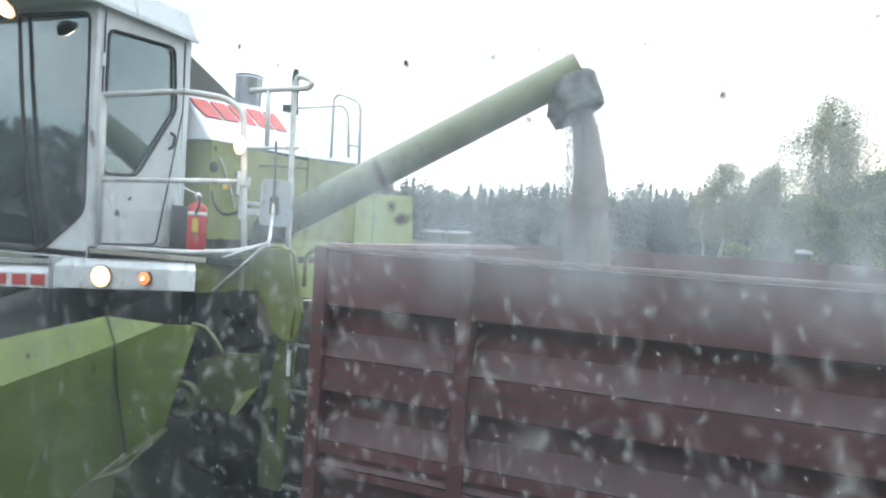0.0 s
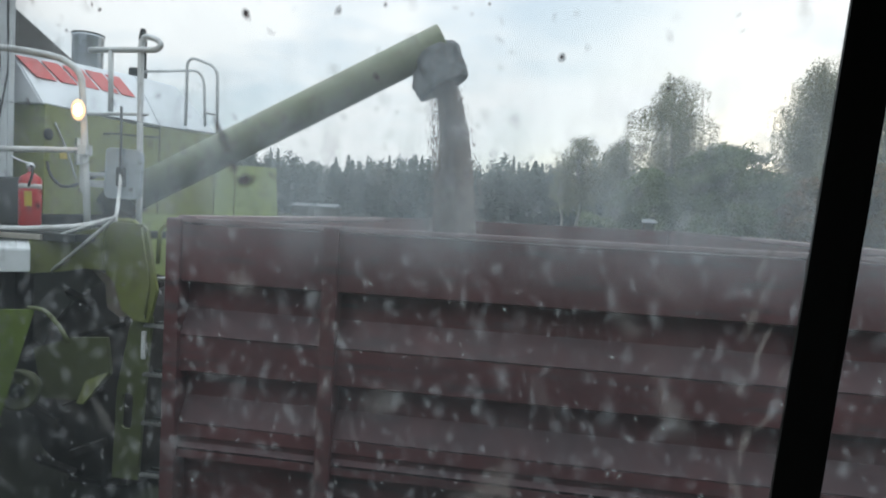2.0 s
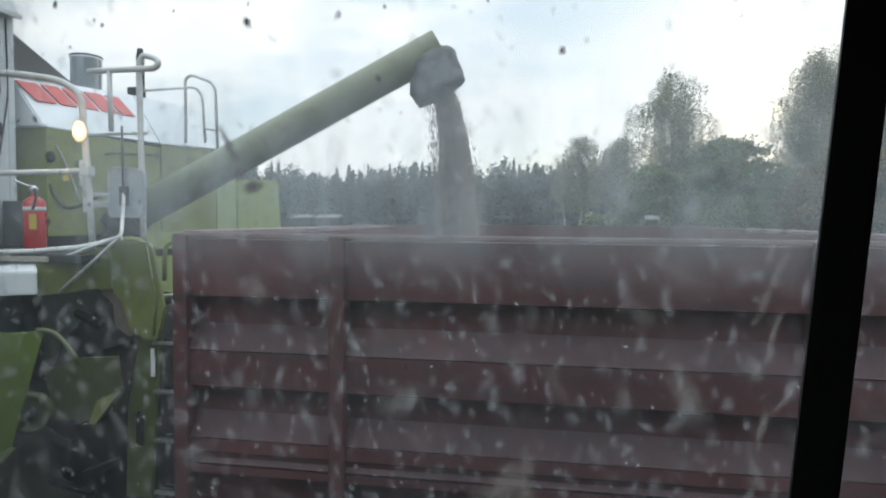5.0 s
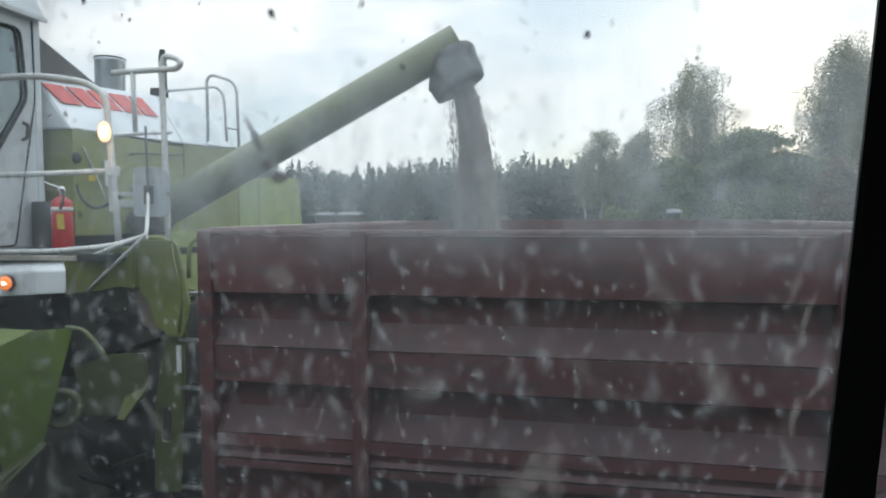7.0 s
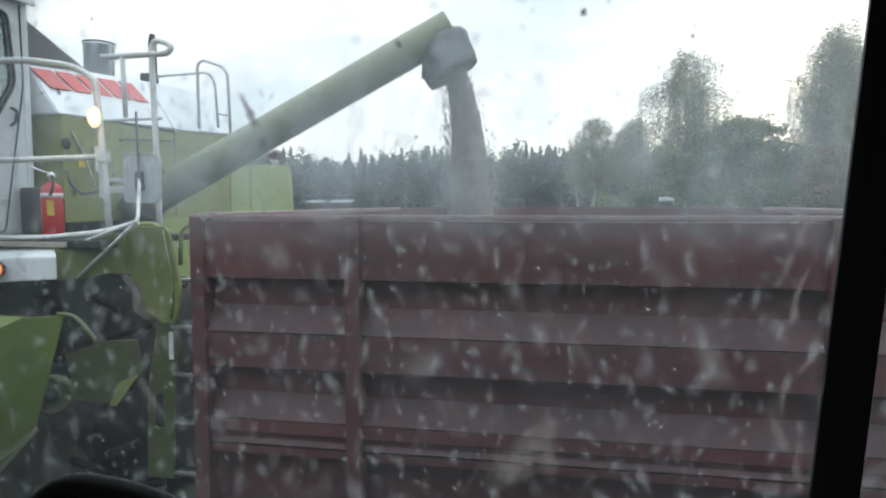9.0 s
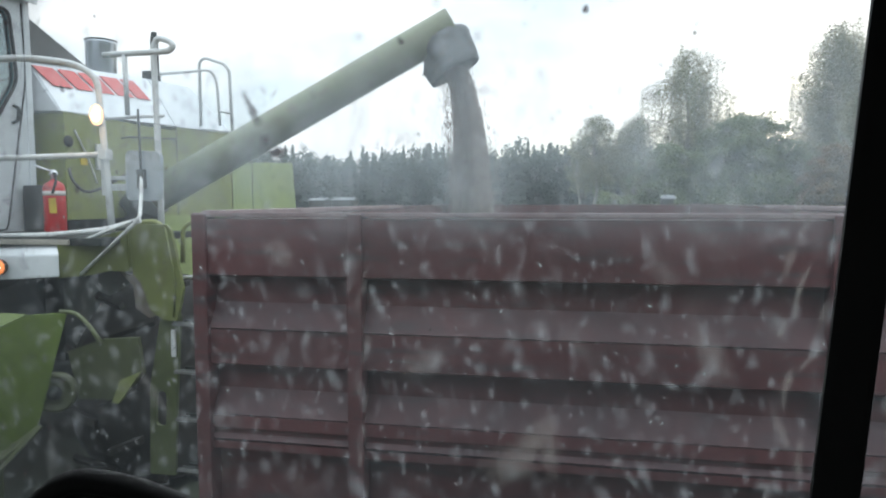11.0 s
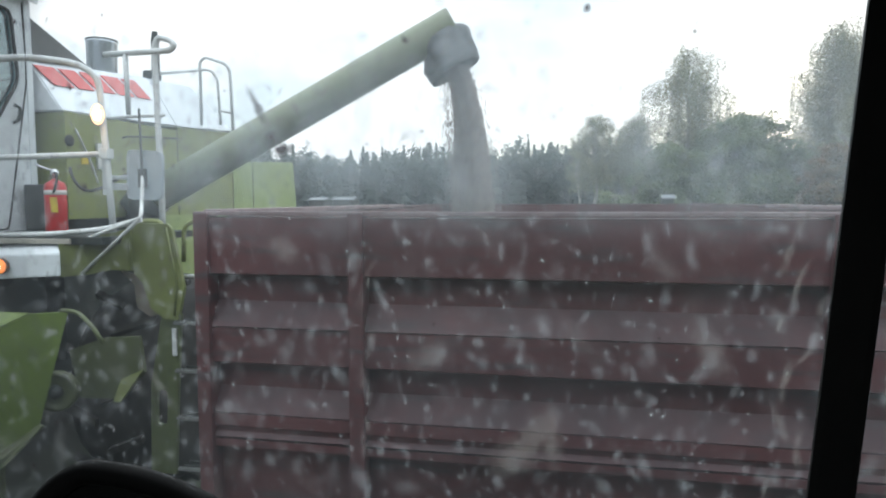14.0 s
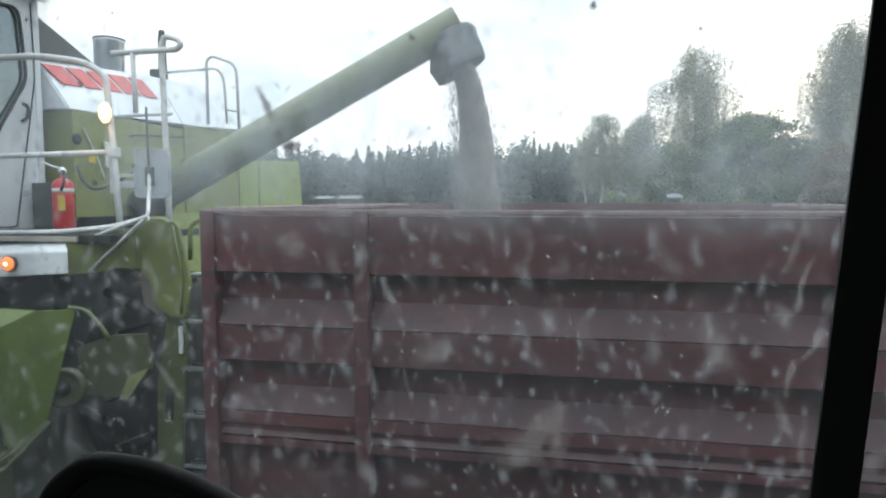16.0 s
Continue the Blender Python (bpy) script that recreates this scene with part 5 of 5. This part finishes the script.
# ---- the falling grain ----
rng = random.Random(11)
verts, faces = [], []
for k in range(21000):
    a, q = rng.uniform(0, 2 * math.pi), math.sqrt(rng.random())
    f = rng.random() ** 0.85                           # how far fallen
    stray = rng.random() < 0.10
    spread = (0.105 + 0.135 * f) * (1.0 + (rng.uniform(0.0, 0.75) if stray else 0))
    if f < 0.7 and rng.random() < 0.035:                            # a thin curtain off the near lip
        x, y = -1.12 + 0.20 * f ** 0.7 + rng.gauss(0, 0.035), 6.06 + rng.gauss(0, 0.06)
    else:
        x = -0.985 + 0.23 * f ** 0.7 + 0.025 * math.sin(6 * f) + spread * q * math.cos(a)
        y = 6.10 + 0.9 * spread * q * math.sin(a)
    z = 3.60 - 1.80 * f
    length, width = rng.uniform(0.03, 0.09) * (0.7 + f), rng.uniform(0.0018, 0.0042)
    lean = Vector((rng.gauss(0.09, 0.05), rng.gauss(0, 0.04), -1)).normalized()
    side = lean.cross(Vector((math.cos(a), math.sin(a), 0.2))).normalized() * width
    other = lean.cross(side).normalized() * width
    p, m = Vector((x, y, z)), Vector((x, y, z)) + lean * length * 0.5
    n = len(verts)
    verts += [p, m + side, m - side * 0.5 + other, m - side * 0.5 - other, p + lean * length]
    for i, j in ((1, 2), (2, 3), (3, 1)):
        faces += [(n, n + i, n + j), (n + 4, n + j, n + i)]
me = bpy.data.meshes.new("grain_stream")
me.from_pydata([tuple(v) for v in verts], [], faces)
me.materials.append(GRAIN)
tagged(new("grain_stream", me), "stream of brown grain falling from the spout into the trailer", "grain", kind="stuff")


# ---- trees and distance ----
def leaf_quad(verts, faces, p, size, rng):
    n = Vector((rng.gauss(0, 1), rng.gauss(0, 1), rng.gauss(0, 1))).normalized()
    u = n.orthogonal().normalized()
    v = n.cross(u)
    k = len(verts)
    s, t = size * rng.uniform(0.7, 1.3), size * rng.uniform(0.4, 0.8)
    verts += [p - u * s, p + v * t, p + u * s, p - v * t]
    faces.append((k, k + 1, k + 2, k + 3))


def tree(name, at, height, half, base, shape, leafmat, bark, label, seed, density=1.0, droop=0.5, leaf=0.13):
    """A trunk with limbs and a crown of leaves along drooping twigs. shape: half width by height in the crown (0 to 1)."""
    rng = random.Random(seed)
    root = thing(name, at, label, "tree")
    at = Vector(at)
    bm = bmesh.new()
    pts = [at + Vector((0.25 * math.sin(k * 1.3 + seed), 0.2 * math.cos(k * 1.7 + seed), height * 0.95 * k / 7)) for k in range(8)]
    pts[0] = at - Vector((0, 0, 0.2))
    bm_loft(bm, [ring(p, (0, 0, 1), (0.018 * height) * (1 - 0.12 * k) * (1 if k else 1.3), 8) for k, p in enumerate(pts)])
    verts, faces = [], []
    limbs = int(95 * density)
    for k in range(limbs):
        h = base + (1 - base) * (k + rng.random()) / limbs
        u = (h - base) / (1 - base)
        a = rng.uniform(0, 2 * math.pi)
        reach = half * shape(u) * rng.choice((0.5, 0.75, 0.9, 1.0, 1.12, 1.25)) * rng.uniform(0.9, 1.1) * (0.95 + 0.4 * noise.noise(Vector((math.cos(a) * 1.2 + seed, math.sin(a) * 1.2, h * 5.0))))
        s = at + Vector((0, 0, height * h * 0.93))
        out = Vector((math.cos(a), math.sin(a), 0))
        tip = s + out * reach + Vector((0, 0, height * 0.07 * rng.uniform(-0.3, 1.1)))
        mid = s.lerp(tip, 0.55) + Vector((0, 0, reach * 0.25))
        r = 0.012 + 0.012 * reach
        bm_loft(bm, [ring(s, tip - s, r, 4), ring(mid, tip - s, r * 0.6, 4), ring(tip, tip - mid, r * 0.25, 4)])
        clumps = 4 + int(reach * 3.2)
        for c in range(clumps):
            f = 0.25 + 0.75 * (c + rng.random()) / clumps
            p = (s.lerp(mid, f / 0.55) if f < 0.55 else mid.lerp(tip, (f - 0.55) / 0.45)) + Vector((rng.gauss(0, 0.16), rng.gauss(0, 0.16), rng.gauss(0, 0.12))) * (0.4 + 0.25 * half)
            loose = 0.13 if droop > 0.5 else 0.13 + 0.05 * half
            hang = rng.uniform(0.4, 1.7) * droop * (0.6 + 0.4 * half / 3)
            for q in range(int(24 * density)):
                g = q / 24
                leaf_quad(verts, faces, p + Vector((rng.gauss(0, loose), rng.gauss(0, loose), -hang * g + rng.gauss(0, 0.1))), leaf, rng)
    part("trunk", bm, bark, root)
    me = bpy.data.meshes.new("crown")
    me.from_pydata([tuple(v) for v in verts], [], faces)
    me.materials.append(leafmat)
    crown = new("crown", me)
    crown.parent = root
    crown.matrix_parent_inverse = root.matrix_basis.inverted()
    return root


def egg(u):
    return max(0.12, math.sin(math.pi * min(1, 0.12 + 0.88 * u)) ** 0.7)


def tall(u):
    return max(0.15, (0.75 + 0.35 * math.sin(2.6 * u)) * (1 - u ** 6 * 0.72))


def spire(u):
    return max(0.12, (1.05 - 0.75 * u) * min(1.0, 0.7 + 2.0 * u))


def dome(u):
    return max(0.15, math.sqrt(max(0.0, 1 - (u * 0.98) ** 2)))


tree("birch_tree", (11.55, 70, 0), 18.2, 4.0, 0.24, tall, LEAF_BIRCH, BIRCH_BARK, "tall birch with drooping grey-green foliage at the field edge", 3, 1.2, 1.9, 0.088)
tree("birch_tree", (2.6, 70, 0), 11.6, 2.3, 0.36, tall, LEAF_BIRCH, BIRCH_BARK, "slender grey-green birch at the field edge", 5, 0.8, 1.4, 0.086)
tree("birch_tree", (6.8, 71, 0), 11.6, 3.0, 0.3, dome, LEAF_BIRCH, BIRCH_BARK, "middle-sized birch beside the tall one", 8, 1.0, 1.4, 0.086)
tree("birch_tree", (0.9, 69, 0), 8.6, 1.3, 0.42, tall, LEAF_BIRCH, BIRCH_BARK, "thin young birch with a white stem", 37, 0.5, 1.2, 0.086)
tree("broadleaf_tree", (16.5, 66, 0), 10.2, 5.4, 0.12, dome, LEAF_GREEN, BARK, "broad rounded green tree at the field edge", 13, 1.2, 0.3, 0.15)
tree("broadleaf_tree", (9.2, 64, 0), 7.6, 3.4, 0.1, dome, LEAF_GREEN, BARK, "low green tree under the birches", 17, 1.1, 0.3, 0.15)
tree("birch_tree", (24.6, 67, 0), 19.0, 6.6, 0.08, spire, LEAF_BIRCH, BIRCH_BARK, "tall birch turning brown at its lower branches", 21, 1.7, 1.3, 0.088)
tree("rowan_tree", (21.6, 60, 0), 7.2, 2.7, 0.1, egg, LEAF_RUST, BARK, "small rust-tinged tree beside the tall birch", 25, 1.0, 0.3)
tree("birch_tree", (31.5, 70, 0), 17.0, 4.4, 0.16, tall, LEAF_BIRCH, BIRCH_BARK, "tall birch behind the window post", 31, 1.0, 1.5)
tree("rowan_tree", (27.0, 61, 0), 8.5, 3.2, 0.1, egg, LEAF_RUST, BARK, "rust-tinged tree under the tall birch", 27, 1.0, 0.3)


def spruce(verts, faces, at, height, half, rng):
    """Overlapping tiers of ragged drooping boughs round a dense heart."""
    k = len(verts)
    for a in range(6):
        verts.append(at + Vector((0.62 * half * math.cos(a * 1.047), 0.62 * half * math.sin(a * 1.047), height * 0.02)))
    for a in range(6):
        verts.append(at + Vector((0.34 * half * math.cos(a * 1.047), 0.34 * half * math.sin(a * 1.047), height * 0.6)))
    verts.append(at + Vector((0, 0, height * 0.88)))
    for a in range(6):
        b = (a + 1) % 6
        faces.append((k + a, k + b, k + 6 + b, k + 6 + a))
        faces.append((k + 6 + a, k + 6 + b, k + 12))
    tiers = int(height * 1.5)
    bluff = rng.uniform(0.35, 0.8)
    for t in range(tiers):
        u = t / tiers
        z = height * (0.1 + 0.9 * u)
        reach = half * (1 - u) ** bluff * rng.uniform(0.7, 1.2) + 0.12
        m = 8 if u < 0.8 else 5
        a0 = rng.uniform(0, 6.28)
        for j in range(m):
            a = a0 + 2 * math.pi * j / m + rng.uniform(-0.3, 0.3)
            r = reach * rng.uniform(0.55, 1.2)
            w = 0.30 + 0.26 * r
            out, sidev = Vector((math.cos(a), math.sin(a), 0)), Vector((-math.sin(a), math.cos(a), 0))
            root = at + Vector((0, 0, z + 0.5))
            tip = at + out * r + Vector((0, 0, z - 0.3 * r + rng.uniform(-0.3, 0.3)))
            midp = root.lerp(tip, 0.6)
            k = len(verts)
            verts.extend([root, midp + sidev * w + Vector((0, 0, -0.35)), tip, midp - sidev * w + Vector((0, 0, -0.35))])
            faces.append((k, k + 1, k + 2))
            faces.append((k, k + 2, k + 3))


def pine(verts, faces, at, height, half, rng):
    """A round-headed tree of the forest edge: clumps of boughs in a loose egg."""
    for k in range(420):
        a, b, q = rng.uniform(0, 6.28), rng.uniform(-1, 1), rng.random() ** 0.4
        c = math.sqrt(1 - b * b)
        p = at + Vector((half * q * c * math.cos(a), half * q * c * math.sin(a), height * (0.58 + 0.42 * q * b)))
        leaf_quad(verts, faces, p, rng.uniform(0.4, 0.7), rng)


rng = random.Random(41)
verts, faces = [], []
for row, (y, n) in enumerate(((182, 120), (192, 125), (203, 125), (215, 110))):
    for k in range(n):
        x = -190 + 330 * (k + rng.uniform(-0.6, 0.6)) / n
        swell = 1.4 * math.sin(x * 0.05 + 1.0) + 3.4 * math.exp(-((x + 42) / 9) ** 2) - 1.0 * math.exp(-((x + 75) / 12) ** 2)
        h = 16.6 + swell + rng.gauss(0, 1.6) + 0.35 * row
        grow = pine if rng.random() < 0.4 else spruce
        grow(verts, faces, Vector((x, y + rng.uniform(-4, 4), 0)), h * (y / 200), rng.uniform(2.4, 4.2), rng)
for k in range(150):                                  # the woods go on behind the tractor
    a = radians(rng.uniform(155, 385))
    d = rng.uniform(38, 62)
    grow = pine if rng.random() < 0.4 else spruce
    grow(verts, faces, Vector((d * math.cos(a), d * math.sin(a), 0)), rng.uniform(6.5, 10.0), rng.uniform(2.6, 4.2), rng)
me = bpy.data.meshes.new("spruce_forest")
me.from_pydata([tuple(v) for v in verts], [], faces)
me.materials.append(HAZED_NEEDLES)
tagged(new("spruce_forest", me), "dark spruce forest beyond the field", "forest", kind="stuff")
# undergrowth along the foot of the near trees
verts, faces = [], []
for k in range(9000):
    x, y = rng.uniform(3, 40), rng.uniform(76, 82)
    z = rng.uniform(0.1, 1.0) * (3.4 + 1.8 * noise.noise(Vector((x * 0.25, 3.0, 0))))
    leaf_quad(verts, faces, Vector((x, y, z)), 0.3, rng)
me = bpy.data.meshes.new("undergrowth")
me.from_pydata([tuple(v) for v in verts], [], faces)
me.materials.append(LEAF_GREEN)
tagged(new("undergrowth", me), "dense green undergrowth at the field edge", "bushes", kind="stuff")


def hut(name, at, w, d, wall, ridge, label):
    x, y, z = at
    root = thing(name, at, label, "building")
    part("wall", box((x - w / 2, y, z), (x + w / 2, y + d, z + wall), 0.02), WALL_DARK, root)
    part("roof", prism([(x - w / 2 - 0.2, y - 0.2, z + wall + 0.004), (x + w / 2 + 0.2, y - 0.2, z + wall + 0.004), (x + w / 2 + 0.05, y + d / 2, z + ridge), (x - w / 2 - 0.05, y + d / 2, z + ridge)], (0, 0.05, 0.08), 0), ROOF_PALE, root)


hut("shed", (8.2, 57.5, 0), 0.9, 1.2, 2.42, 2.70, "small shed with a pale roof at the field edge")
hut("farm_building", (-59.5, 150, 0), 4.2, 4, 2.35, 2.95, "low distant building with a pale roof before the forest")
hut("farm_building", (-53.0, 150, 0), 5.2, 4, 2.4, 3.0, "low distant building with a pale roof before the forest")
